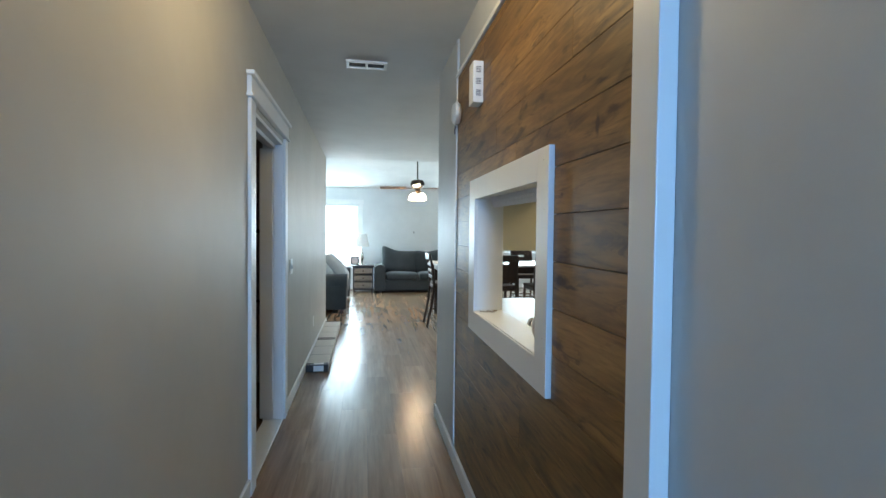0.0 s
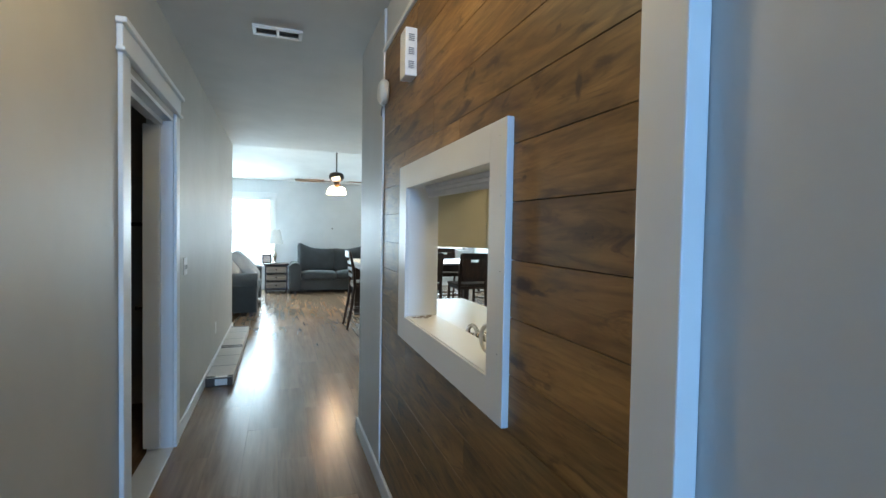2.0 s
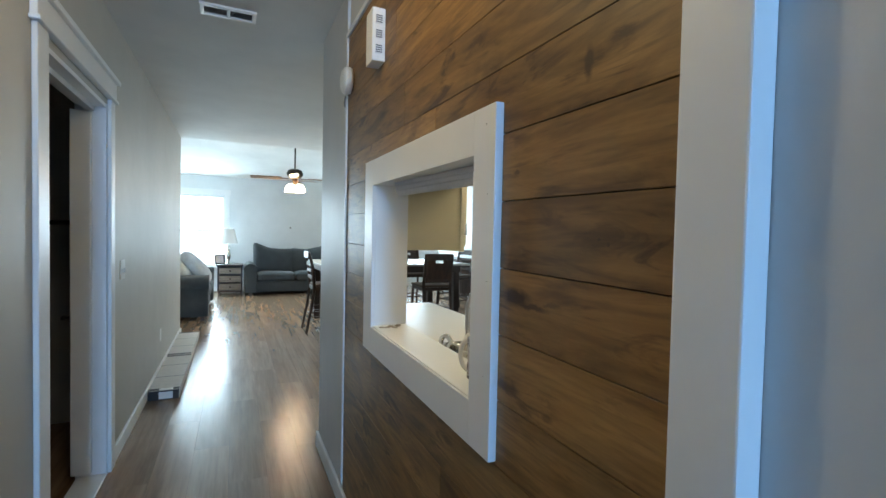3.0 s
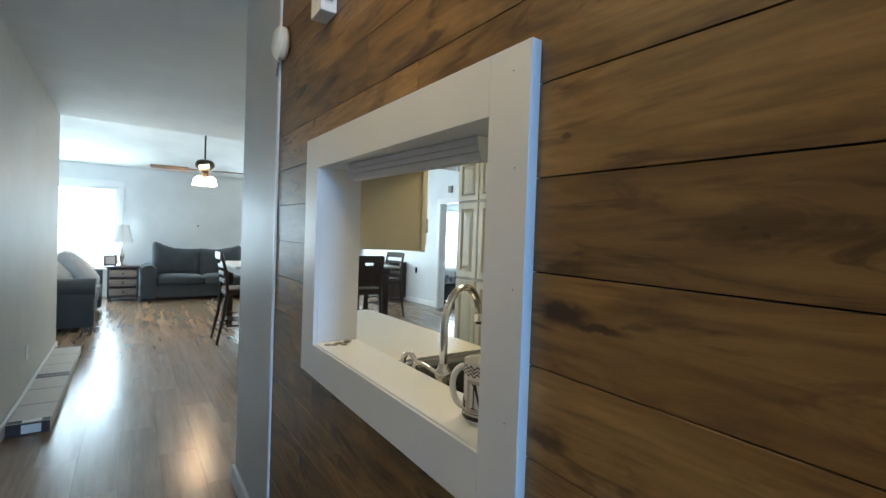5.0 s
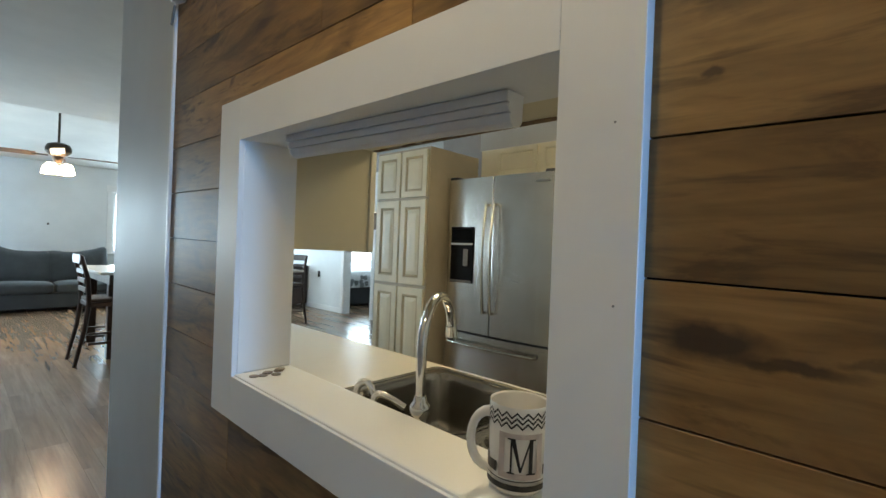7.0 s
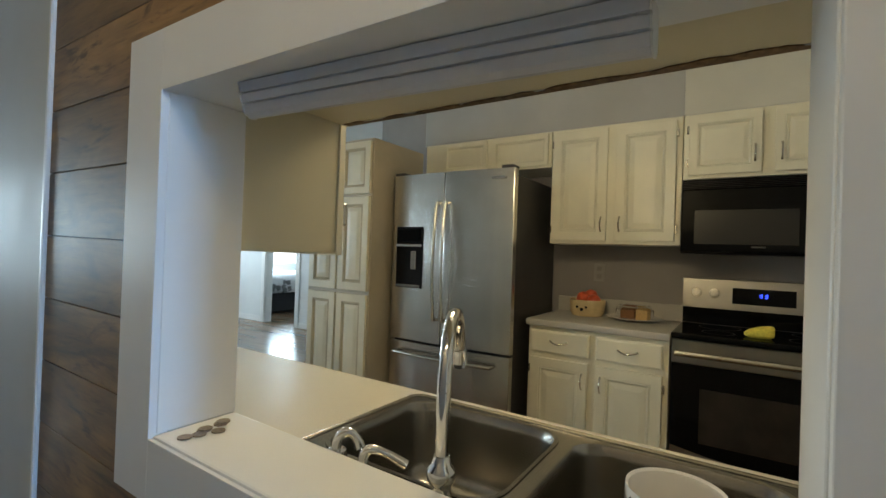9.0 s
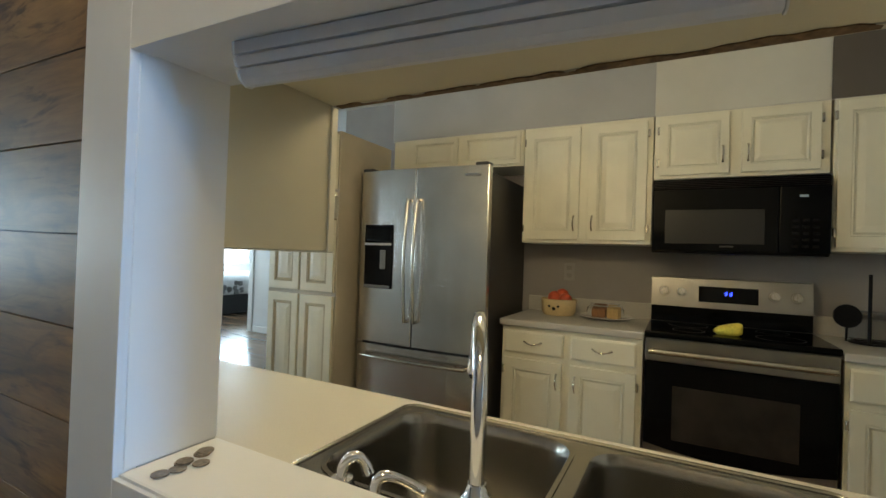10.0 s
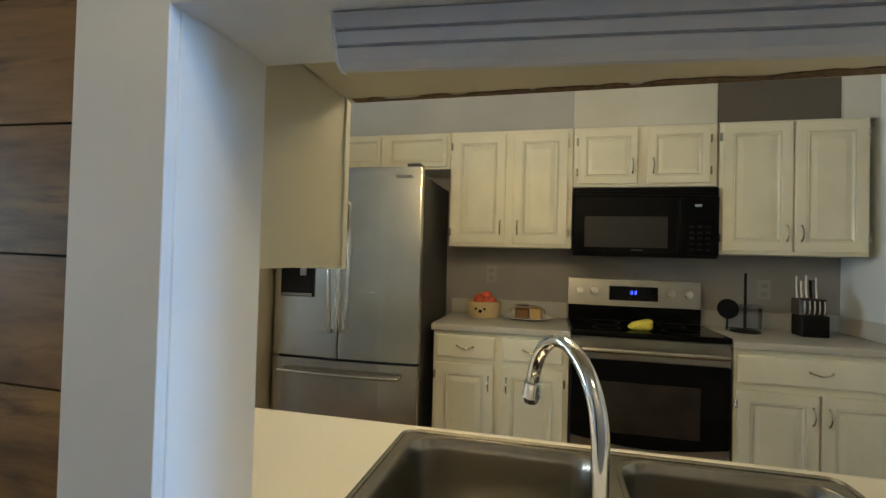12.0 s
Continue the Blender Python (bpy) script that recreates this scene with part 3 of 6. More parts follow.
solid("hanging_clothes", bm, M_NAVY, "folded navy sheet filling the dark part of an unlit room", "clothes")
solid("clothes_rail", cyl(bmesh.new(), (-2.0, 4.36, 1.37), (-0.46, 4.36, 1.37), 0.014), M_BRONZE, "dark rail holding a navy sheet in an unlit room", "rail")

# bedroom doorway
d = tagged(new("door_2"), "white cased open bedroom doorway", "door", kind="structure")
d.location = (LX1, BD0, 0)
part("casing", boxes((LX1 - 0.02, BD0 - 0.09, 0, LX1 - 0.001, BD0, BDZ), bevel=0.003), M_TRIM, d)
part("casing", boxes((LX1 - 0.02, BD1, 0, LX1 - 0.001, BD1 + 0.09, BDZ), bevel=0.003), M_TRIM, d)
part("head_casing", boxes((LX1 - 0.024, BD0 - 0.11, BDZ, LX1 - 0.001, BD1 + 0.11, BDZ + 0.10), bevel=0.003), M_TRIM, d)
part("jamb", boxes((LX1 - 0.002, BD0, 0, LX1 + T + 0.002, BD0 + 0.018, BDZ)), M_TRIM, d)
part("jamb", boxes((LX1 - 0.002, BD1 - 0.018, 0, LX1 + T + 0.002, BD1, BDZ)), M_TRIM, d)
w = tagged(new("window_bedroom"), "bright bedroom window", "window", kind="structure")
w.location = (7.5, 11.2, 0.85)
part("window_frame", boxes((6.8, 11.22, 0.85, 6.85, 11.27, 2.15), (8.15, 11.22, 0.85, 8.2, 11.27, 2.15), (6.85, 11.22, 0.85, 8.15, 11.27, 0.90), (6.85, 11.22, 2.10, 8.15, 11.27, 2.15), (6.85, 11.22, 1.48, 8.15, 11.27, 1.52)), M_TRIM, w)

# ---- pass-through frame ----
f = tagged(new("window_passage"), "white painted wooden frame around the kitchen pass-through", "opening frame", kind="structure")
f.location = (HR, (FY0 + FY1) / 2, FZ0)
P = 0.030
LEAN = 0.012                    # climb along the wall that fits the frame to the camera's view


def leaning(bm):
    for v in bm.verts:
        v.co.z += LEAN * (v.co.y - 2.10)
    return bm


x0, x1 = HR - P, HR - 0.001
part("stile", leaning(boxes((x0, FY0, FZ0, x1, OY0, FZ1), bevel=0.0008)), M_TRIM, f)
part("stile", leaning(boxes((x0, OY1, FZ0, x1, FY1, FZ1), bevel=0.0008)), M_TRIM, f)
part("head_board", leaning(boxes((x0, OY0 + 0.0002, OZ1, x1, OY1 - 0.0002, FZ1), bevel=0.0006)), M_TRIM, f)
part("apron_board", leaning(boxes((x0, OY0 + 0.0002, FZ0, x1, OY1 - 0.0002, OZ0 - 0.004), bevel=0.0006)), M_TRIM, f)
part("sill", leaning(boxes((x0 + 0.006, OY0 + 0.001, OZ0 - 0.024, 0.917, OY1 - 0.001, OZ0), bevel=0.004, seg=2)), M_TRIM, f)
part("jamb", leaning(boxes((HR - 0.018, OY1 - 0.002, OZ0 + 0.001, 0.917, OY1 + 0.012, OZ1 + 0.019), bevel=0.001)), M_TRIM, f)
part("jamb", leaning(boxes((HR - 0.018, OY0 - 0.012, OZ0 + 0.001, 0.917, OY0 + 0.002, OZ1 + 0.019), bevel=0.001)), M_TRIM, f)
part("head_lining", leaning(boxes((HR - 0.018, OY0 + 0.003, OZ1 + 0.002, 0.917, OY1 - 0.003, OZ1 + 0.020))), M_TRIM, f)
bm = bmesh.new()
tube(bm, [(x0 + 0.0006, 1.694, 1.537), (x0 + 0.0006, 1.78, 1.5345), (x0 + 0.0006, 1.86, 1.5300), (x0 + 0.0006, 1.96, 1.5270), (x0 + 0.0006, 2.05, 1.5215)], 0.00042, 6)
part("crack", leaning(bm), M_TAN, f, "hairline crack in the paint")
bm = bmesh.new()
for ny, nz in ((1.640, 1.575), (1.625, 1.25), (1.632, 1.05), (1.63, 1.43)):
    bmesh.ops.create_uvsphere(bm, u_segments=8, v_segments=5, radius=0.0013, matrix=Matrix.Translation((x0, ny, nz)))
part("nail_heads", leaning(bm), M_GREYSLOT, f)

# ---- hall things ----
# chime on the planks
c = thing("door_chime", (0.768, 2.45, 1.955), "white plastic door chime box with slotted vents on the planks", "door chime")
part("cover", boxes((0.742, 2.420, 1.960, HR - 0.0125, 2.505, 2.150), bevel=0.005, seg=2), M_WHITEPLASTIC, c)
for zc in (2.003, 2.056, 2.109):
    part("vent_panel", boxes((0.753, 2.4175, zc - 0.017, 0.780, 2.4205, zc + 0.017), bevel=0.001), M_WHITEPLASTIC, c)
    # raised grey strips stand in for the shade of open slots
    for k in range(4):
        part("slot", boxes((0.755, 2.4160, zc - 0.0135 + k * 0.0075, 0.778, 2.4178, zc - 0.0095 + k * 0.0075)), M_GREYSLOT, c)
# flush dome added out of view, a fitting for the assumed hall light
c = thing("ceiling_light", (0.22, 1.85, HCEIL - 0.09), "flush glass dome added out of view below the hall ceiling", "ceiling light")
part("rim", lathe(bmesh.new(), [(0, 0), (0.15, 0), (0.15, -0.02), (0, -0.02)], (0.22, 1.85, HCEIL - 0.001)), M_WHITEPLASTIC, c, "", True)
part("dome", lathe(bmesh.new(), [(0.14, -0.021), (0.12, -0.055), (0.07, -0.08), (0, -0.088)], (0.22, 1.85, HCEIL - 0.001)), glow("added_dome_glow", (1.0, 0.85, 0.62), 2.0), c, "added glowing dome", True)
# small white device with cord at the end of the planks
c = thing("alarm_sensor", (0.76, 2.96, 1.97), "round white plastic sensor with a short cord beside the wall end", "sensor")
bm = bmesh.new()
lathe(bm, [(0, 0), (0.055, 0), (0.062, 0.010), (0.060, 0.030), (0.045, 0.042), (0, 0.045)])
bm.transform(Matrix.Translation((HR - 0.016, 2.945, 2.045)) @ Matrix.Rotation(radians(-90), 4, "Y"))
part("cover", bm, M_WHITEPLASTIC, c, "", True)
part("cord", tube(bmesh.new(), [(HR - 0.035, 2.965, 1.98), (HR - 0.037, 2.975, 1.955), (HR - 0.034, 2.99, 1.945), (HR - 0.028, 3.01, 1.95), (HR - 0.024, 3.034, 1.95)], 0.004, 8), M_GREYSLOT, c, "", True)
# ceiling vent
c = thing("ceiling_vent", (0.263, 3.546, HCEIL - 0.02), "white metal ceiling vent with two dark openings", "air vent")
vx0, vx1, vy0, vy1, vz = 0.126, 0.400, 3.480, 3.612, HCEIL
part("backing", boxes((vx0 + 0.02, vy0 + 0.02, vz - 0.004, vx1 - 0.02, vy1 - 0.02, vz - 0.001)), M_BLACK, c)
part("frame_rim", boxes((vx0, vy0, vz - 0.014, vx1, vy0 + 0.024, vz - 0.001), (vx0, vy1 - 0.024, vz - 0.014, vx1, vy1, vz - 0.001), (vx0, vy0 + 0.024, vz - 0.014, vx0 + 0.02, vy1 - 0.024, vz - 0.001),
                        (vx1 - 0.02, vy0 + 0.024, vz - 0.014, vx1, vy1 - 0.024, vz - 0.001), (0.255, vy0 + 0.024, vz - 0.014, 0.271, vy1 - 0.024, vz - 0.001), bevel=0.002), M_WHITEPLASTIC, c)
for k in range(5):
    y = vy0 + 0.030 + k * 0.0145
    bm = boxes((vx0 + 0.021, y, vz - 0.008, vx1 - 0.021, y + 0.0022, vz - 0.0045))
    part("slat", bm, M_GREYSLOT, c)
# light switch and outlet
c = thing("light_switch", (HL, 4.15, 1.02), "white plastic light switch on the hall wall", "switch")
part("plate", boxes((HL + 0.001, 4.10, 1.03, HL + 0.007, 4.215, 1.15), bevel=0.003), M_WHITEPLASTIC, c)
part("toggle", boxes((HL + 0.0065, 4.125, 1.07, HL + 0.014, 4.137, 1.10), bevel=0.002), M_WHITEPLASTIC, c)
part("toggle", boxes((HL + 0.0065, 4.175, 1.07, HL + 0.014, 4.187, 1.10), bevel=0.002), M_WHITEPLASTIC, c)
c = thing("wall_outlet", (HL, 5.75, 0.30), "white wall outlet low on the hall wall", "outlet")
part("plate", boxes((HL + 0.001, 5.72, 0.30, HL + 0.006, 5.79, 0.415), bevel=0.002), M_WHITEPLASTIC, c)
# carton of flooring lying on the floor
def flooring_carton(y0, y1, dx, labelled):
    c = thing("flooring_carton", (-0.19 + dx, (y0 + y1) / 2, 0), "long flat shrink-wrapped carton of floor boards on the floor", "carton", "cartons along the wall")
    a, b = -0.306 + dx, -0.090 + dx
    part("carton", boxes((a, y0, 0.002, b, y1, 0.078), bevel=0.004, seg=2), M_CARDBOARD, c)
    for q, e in ((y0, -1), (y1, 1)):
        part("end_print", boxes((a + 0.002, min(q + 0.001 * e, q + 0.004 * e), 0.004, b - 0.002, max(q + 0.001 * e, q + 0.004 * e), 0.076)), M_BOXEND, c, "dark printed carton end")
        part("top_print", boxes((a + 0.002, min(q - 0.001 * e, q - 0.055 * e), 0.0784, b - 0.002, max(q - 0.001 * e, q - 0.055 * e), 0.0796)), M_BOXEND, c)
    if labelled:
        part("end_label", boxes((a + 0.075, y0 - 0.0065, 0.012, b - 0.045, y0 - 0.0045, 0.066)), M_WHITEPLASTIC, c, "white paper label")
        part("top_label", boxes((a + 0.075, y0 + 0.002, 0.0798, b - 0.045, y0 + 0.05, 0.0806)), M_WHITEPLASTIC, c, "white paper label")
    for k in (0.33, 0.66):
        yy = y0 + (y1 - y0) * k
        part("strap", boxes((a - 0.001, yy, 0.0785, b + 0.001, yy + 0.010, 0.0795)), M_GREYSLOT, c)


flooring_carton(4.945, 6.085, 0.0, True)
flooring_carton(6.100, 7.240, -0.004, False)

# ---- living room ----


def sofa(at, turn, length, label):
    """Sofa facing -y before its turn, its base centred on the origin."""
    s = thing("sofa", (0, 0, 0), label, "sofa")
    h = length / 2
    part("base", boxes((-h + 0.06, -0.40, 0.06, h - 0.06, 0.42, 0.30), bevel=0.02, seg=3), M_SOFA, s, "", True)
    for sx in (-1, 1):
        a, b = sorted((sx * h, sx * (h - 0.24)))
        bm = boxes((a, -0.45, 0.05, b, 0.45, 0.53), bevel=0.03, seg=3)
        cyl(bm, ((a + b) / 2, -0.455, 0.535), ((a + b) / 2, 0.44, 0.535), 0.135, n=24)
        part("arm", bm, M_SOFA, s, "", True)
    part("back", boxes((-h + 0.20, 0.22, 0.28, h - 0.20, 0.46, 0.82), bevel=0.07, seg=4), M_SOFA, s, "", True)
    w = (length - 0.50) / 2
    for k in (0, 1):
        a = -h + 0.25 + k * w
        part("seat_cushion", pad(bmesh.new(), a + 0.005, -0.46, 0.29, a + w - 0.005, 0.25, 0.47, 0.02), M_SOFA, s, "", True)
    for k in (0, 1):
        a = -h + 0.25 + k * w
        bm = pad(bmesh.new(), a - 0.06, 0.02, 0.44, a + w + 0.02, 0.28, 0.98, 0.05)
        for v in bm.verts:
            t = (v.co.z - 0.44) / 0.54
            u = (v.co.x - a) / w
            v.co.y += t * 0.13
            outer = max(0.0, (1 - u) if k == 0 else u)
            v.co.z += t * (0.115 * outer ** 3 + 0.03 * abs(2 * u - 1) ** 3 - 0.02)
        part("back_cushion", bm, M_SOFA, s, "", True)
    for sx in (-1, 1):
        for y in (-0.36, 0.36):
            part("foot", boxes((sx * (h - 0.12) - 0.03, y - 0.03, 0, sx * (h - 0.12) + 0.03, y + 0.03, 0.06)), M_DARKWOOD, s)
    s.matrix_basis = pose(*at, 0, 0, turn)
    return s


def cushion(name, w, h, t, material, m, label):
    bm = pad(bmesh.new(), -w / 2, -t / 2, 0, w / 2, t / 2, h, 0.05)
    ob = solid(name, bm, material, label, "pillow", smooth=True)
    ob.matrix_basis = m
    return ob


sofa((1.52, 11.60, 0), 0, 2.05, "charcoal fabric two-seat sofa with loose back cushions against the far wall")
sofa((-0.50, 9.45, 0), 90, 2.0, "grey fabric sofa with pillows along the living room wall")
cushion("throw_pillow", 0.46, 0.60, 0.17, M_SOFA2, pose(-0.07, 9.02, 0.53, -40, 0, 90), "grey throw pillow leaning on a sofa arm")
cushion("throw_pillow", 0.36, 0.48, 0.16, M_PILLOW, pose(-0.33, 8.88, 0.58, -42, 0, 78), "pale throw pillow on a grey sofa")

# end table with drawers
c = thing("end_table", (0.24, 11.62, 0), "dark end table with three lighter drawer fronts", "end table")
ex0, ex1, ey0, ey1 = -0.02, 0.46, 11.38, 11.85
part("tabletop", boxes((ex0 - 0.02, ey0 - 0.02, 0.61, ex1 + 0.02, ey1 + 0.02, 0.64), bevel=0.006), M_DARKWOOD, c)
part("carcass", boxes((ex0, ey0, 0.06, ex0 + 0.03, ey1, 0.61), (ex1 - 0.03, ey0, 0.06, ex1, ey1, 0.61), (ex0 + 0.03, ey1 - 0.02, 0.06, ex1 - 0.03, ey1, 0.61), (ex0 + 0.03, ey0, 0.06, ex1 - 0.03, ey1 - 0.02, 0.09)), M_DARKWOOD, c)
for k in range(3):
    z = 0.105 + k * 0.170
    dr = part("drawer", boxes((ex0 + 0.034, ey0 - 0.012, z, ex1 - 0.034, ey0 + 0.30, z + 0.125), bevel=0.004), M_DRAWER, c, "lighter wooden drawer front")
    bm = bmesh.new()
    cyl(bm, (0.22, ey0 - 0.012, z + 0.065), (0.22, ey0 - 0.035, z + 0.065), 0.012, 0.016)
    part("knob", bm, M_BRONZE, dr, "", True)
for x in (ex0 + 0.03, ex1 - 0.03):
    for y in (ey0 + 0.03, ey1 - 0.03):
        part("leg", boxes((x - 0.02, y - 0.02, 0, x + 0.02, y + 0.02, 0.06)), M_DARKWOOD, c)
c = thing("table_lamp", (0.18, 11.60, 0.64), "table lamp with a tapered pale shade on an end table", "lamp")
part("lamp_base", lathe(bmesh.new(), [(0, 0), (0.075, 0), (0.078, 0.018), (0.03, 0.035), (0.022, 0.06), (0.045, 0.13), (0.05, 0.20), (0.03, 0.30), (0.014, 0.36), (0.012, 0.50), (0, 0.50)], (0.18, 11.60, 0.64)), M_NICKEL, c, "", True)
part("shade", lathe(bmesh.new(), [(0.185, 0.44), (0.115, 0.76), (0.112, 0.76), (0.182, 0.44)], (0.18, 11.60, 0.64)), M_SHADE, c, "pale cloth shade", True)
part("finial", cyl(bmesh.new(), (0.18, 11.60, 1.14), (0.18, 11.60, 1.425), 0.006), M_NICKEL, c)
c = thing("photo_frame", (-0.02, 11.5, 0.64), "small framed picture standing on an end table", "picture frame")
bm = boxes((-0.10, -0.012, 0, 0.10, 0, 0.20), bevel=0.003)
bm.transform(pose(0.02, 11.50, 0.643, -12, 0, 12))
part("frame_border", bm, M_BLACK, c)
bm = boxes((-0.075, -0.0145, 0.025, 0.075, -0.0125, 0.175))
bm.transform(pose(0.02, 11.50, 0.643, -12, 0, 12))
part("picture", bm, M_MAUVE, c, "faded pale picture")
solid("wall_hook", boxes((1.485, LY1 - 0.022, 1.435, 1.512, LY1 - 0.001, 1.468), bevel=0.004), M_BRONZE, "small dark hook screwed to the bare wall", "hook")

# ceiling fan with lamp
FX, FYC = 1.17, 8.45
CF = LCEIL + RISE * (LY1 - FYC) - 0.012
c = thing("ceiling_fan", (FX, FYC, 1.98), "dark bronze ceiling fan with wooden blades and a lit glass lamp", "ceiling fan")
part("canopy", lathe(bmesh.new(), [(0, 0), (0.06, -0.001), (0.065, -0.03), (0.02, -0.07), (0, -0.07)], (FX, FYC, CF)), M_BRONZE, c, "", True)
part("rod", cyl(bmesh.new(), (FX, FYC, 2.33), (FX, FYC, CF - 0.03), 0.012), M_BRONZE, c, "", True)
part("motor", lathe(bmesh.new(), [(0, 0.16), (0.06, 0.16), (0.105, 0.14), (0.125, 0.10), (0.125, 0.055), (0.09, 0.02), (0.05, 0), (0, 0)], (FX, FYC, 2.19)), M_BRONZE, c, "", True)
for k in range(4):
    bl = boxes((0.20, -0.065, -0.004, 0.66, 0.065, 0.004), bevel=0.003)
    arm = boxes((0.09, -0.022, -0.006, 0.24, 0.022, -0.001), bevel=0.002)
    m = Matrix.Translation((FX, FYC, 2.20)) @ Matrix.Rotation(radians(-8 + 90 * k), 4, "Z") @ Matrix.Rotation(radians(11), 4, "X")
    bl.transform(m); arm.transform(m)
    b = part("blade", bl, M_FANWOOD, c, "brown wooden blade")
    part("blade_arm", arm, M_BRONZE, b)
part("light_fitting", lathe(bmesh.new(), [(0, 0), (0.05, 0), (0.045, -0.05), (0.03, -0.08), (0, -0.08)], (FX, FYC, 2.19)), M_BRONZE, c, "", True)
for k in range(4):
    a = radians(45 + 90 * k)
    part("glass_shade", lathe(bmesh.new(), [(0.030, 0.0), (0.062, -0.03), (0.080, -0.115), (0.076, -0.115), (0.056, -0.03), (0.0, -0.005)],
                              (FX + 0.10 * math.cos(a), FYC + 0.10 * math.sin(a), 2.105)), M_FANGLASS, c, "lit frosted glass shade", True)


# dining set
def dining_chair(ladder):
    """Counter-height chair facing +y, on the origin."""
    s = thing("dining_chair", (0, 0, 0), "dark counter-height chair with a slatted ladder back" if ladder else "dark counter-height chair with a solid back and hand hole", "chair", "chairs round the table")
    for x in (-0.20, 0.20):
        part("front_leg", tube(bmesh.new(), [(x * 1.05, 0.24, 0.0), (x, 0.20, 0.62)], [0.017, 0.022], 8), M_DARKWOOD, s)
        bm = bmesh.new()
        tube(bm, [(x * 1.05, -0.30, 0.0), (x, -0.23, 0.35), (x, -0.20, 0.62), (x, -0.215, 0.85), (x, -0.27, 1.08)], [0.017, 0.021, 0.023, 0.021, 0.018], 8)
        part("back_leg", bm, M_DARKWOOD, s, "", True)
        part("side_rail", boxes((x - 0.011, -0.20, 0.20, x + 0.011, 0.21, 0.225)), M_DARKWOOD, s)
        part("side_rail", boxes((x - 0.011, -0.20, 0.30, x + 0.011, 0.21, 0.32)), M_DARKWOOD, s)
    part("seat_frame", boxes((-0.215, -0.21, 0.575, 0.215, 0.225, 0.62), bevel=0.006), M_DARKWOOD, s)
    part("seat", boxes((-0.22, -0.205, 0.621, 0.22, 0.24, 0.655), bevel=0.014, seg=3), fabric_seat, s, "brown padded seat", True)
    part("foot_rest", boxes((-0.20, 0.205, 0.22, 0.20, 0.225, 0.245)), M_DARKWOOD, s)
    part("back_rail", boxes((-0.19, -0.235, 0.22, 0.19, -0.215, 0.245)), M_DARKWOOD, s)
    bm = boxes((-0.195, -0.285, 1.00, 0.195, -0.255, 1.09), bevel=0.008, seg=2)
    part("top_rail", bm, M_DARKWOOD, s)
    if ladder:
        for z in (0.72, 0.81, 0.90):
            part("slat", boxes((-0.185, -0.232 - 0.10 * (z - 0.72), z, 0.185, -0.212 - 0.10 * (z - 0.72), z + 0.045), bevel=0.004), M_DARKWOOD, s)
    else:
        bm = boxes((-0.185, -0.010, 0, 0.185, 0.008, 0.255), (-0.185, -0.010, 0.255, -0.06, 0.008, 0.30), (0.06, -0.010, 0.255, 0.185, 0.008, 0.30))
        bm.transform(pose(0, -0.222, 0.71, 9))
        part("back_panel", bm, M_DARKWOOD, s)
        part("lower_rail", boxes((-0.185, -0.238, 0.69, 0.185, -0.212, 0.73), bevel=0.004), M_DARKWOOD, s)
    return s


fabric_seat = fabric("brown_seat_fabric", (0.10, 0.07, 0.055))
ch = dining_chair(True)
ch.matrix_basis = pose(1.47, 7.22, 0, 0, 0, -90)
copy_thing(ch, pose(3.88, 8.10, 0, 0, 0, 104))
ch = dining_chair(False)
ch.matrix_basis = pose(2.86, 6.78, 0)
for (x, y, r) in ((2.18, 6.80, 4), (2.3, 8.75, 180), (3.3, 8.75, 178)):
    copy_thing(ch, pose(x, y, 0, 0, 0, r))
c = thing("dining_table", (2.65, 7.72, 0), "dark wooden counter-height dining table with a pale top", "dining table")
part("tabletop", boxes((1.36, 7.06, 0.885, 3.62, 8.42, 0.915), bevel=0.008, seg=2), plain("pale_tabletop", (0.62, 0.60, 0.55), 0.25, 0, 20, 0.06), c, "pale glossy top")
part("apron", boxes((1.46, 7.18, 0.78, 3.52, 8.30, 0.884)), M_DARKWOOD, c)
for x in (1.50, 3.46):
    for y in (7.22, 8.26):
        part("leg", boxes((x - 0.045, y - 0.045, 0, x + 0.045, y + 0.045, 0.779), bevel=0.006), M_DARKWOOD, c)

c = thing("sideboard", (5.06, 10.35, 0), "low dark wooden sideboard against the pale dining wall", "sideboard")
part("carcass", boxes((4.86, 9.76, 0.06, LX1 - 0.018, 10.94, 0.80), bevel=0.006), M_DARKWOOD, c)
part("top", boxes((4.84, 9.74, 0.801, LX1 - 0.018, 10.96, 0.825), bevel=0.005), M_DARKWOOD, c)
for k in range(2):
    dd = part("door", loft(bmesh.new(), lambda u, v, d: (4.842 + d, u, v), 9.79 + k * 0.57, 0.10, 10.34 + k * 0.57, 0.77, [(0, 0.017), (0, 0.002), (0.003, 0), (0.06, 0), (0.07, 0.008)]), M_DARKWOOD, c)
    part("knob", cyl(bmesh.new(), (4.842, 10.30 + k * 0.10, 0.45), (4.820, 10.30 + k * 0.10, 0.45), 0.010, 0.014), M_BRONZE, dd, "", True)
for y in (9.82, 10.88):
    for x in (4.90, 5.23):
        part("foot", boxes((x - 0.025, y - 0.025, 0, x + 0.025, y + 0.025, 0.06)), M_DARKWOOD, c)

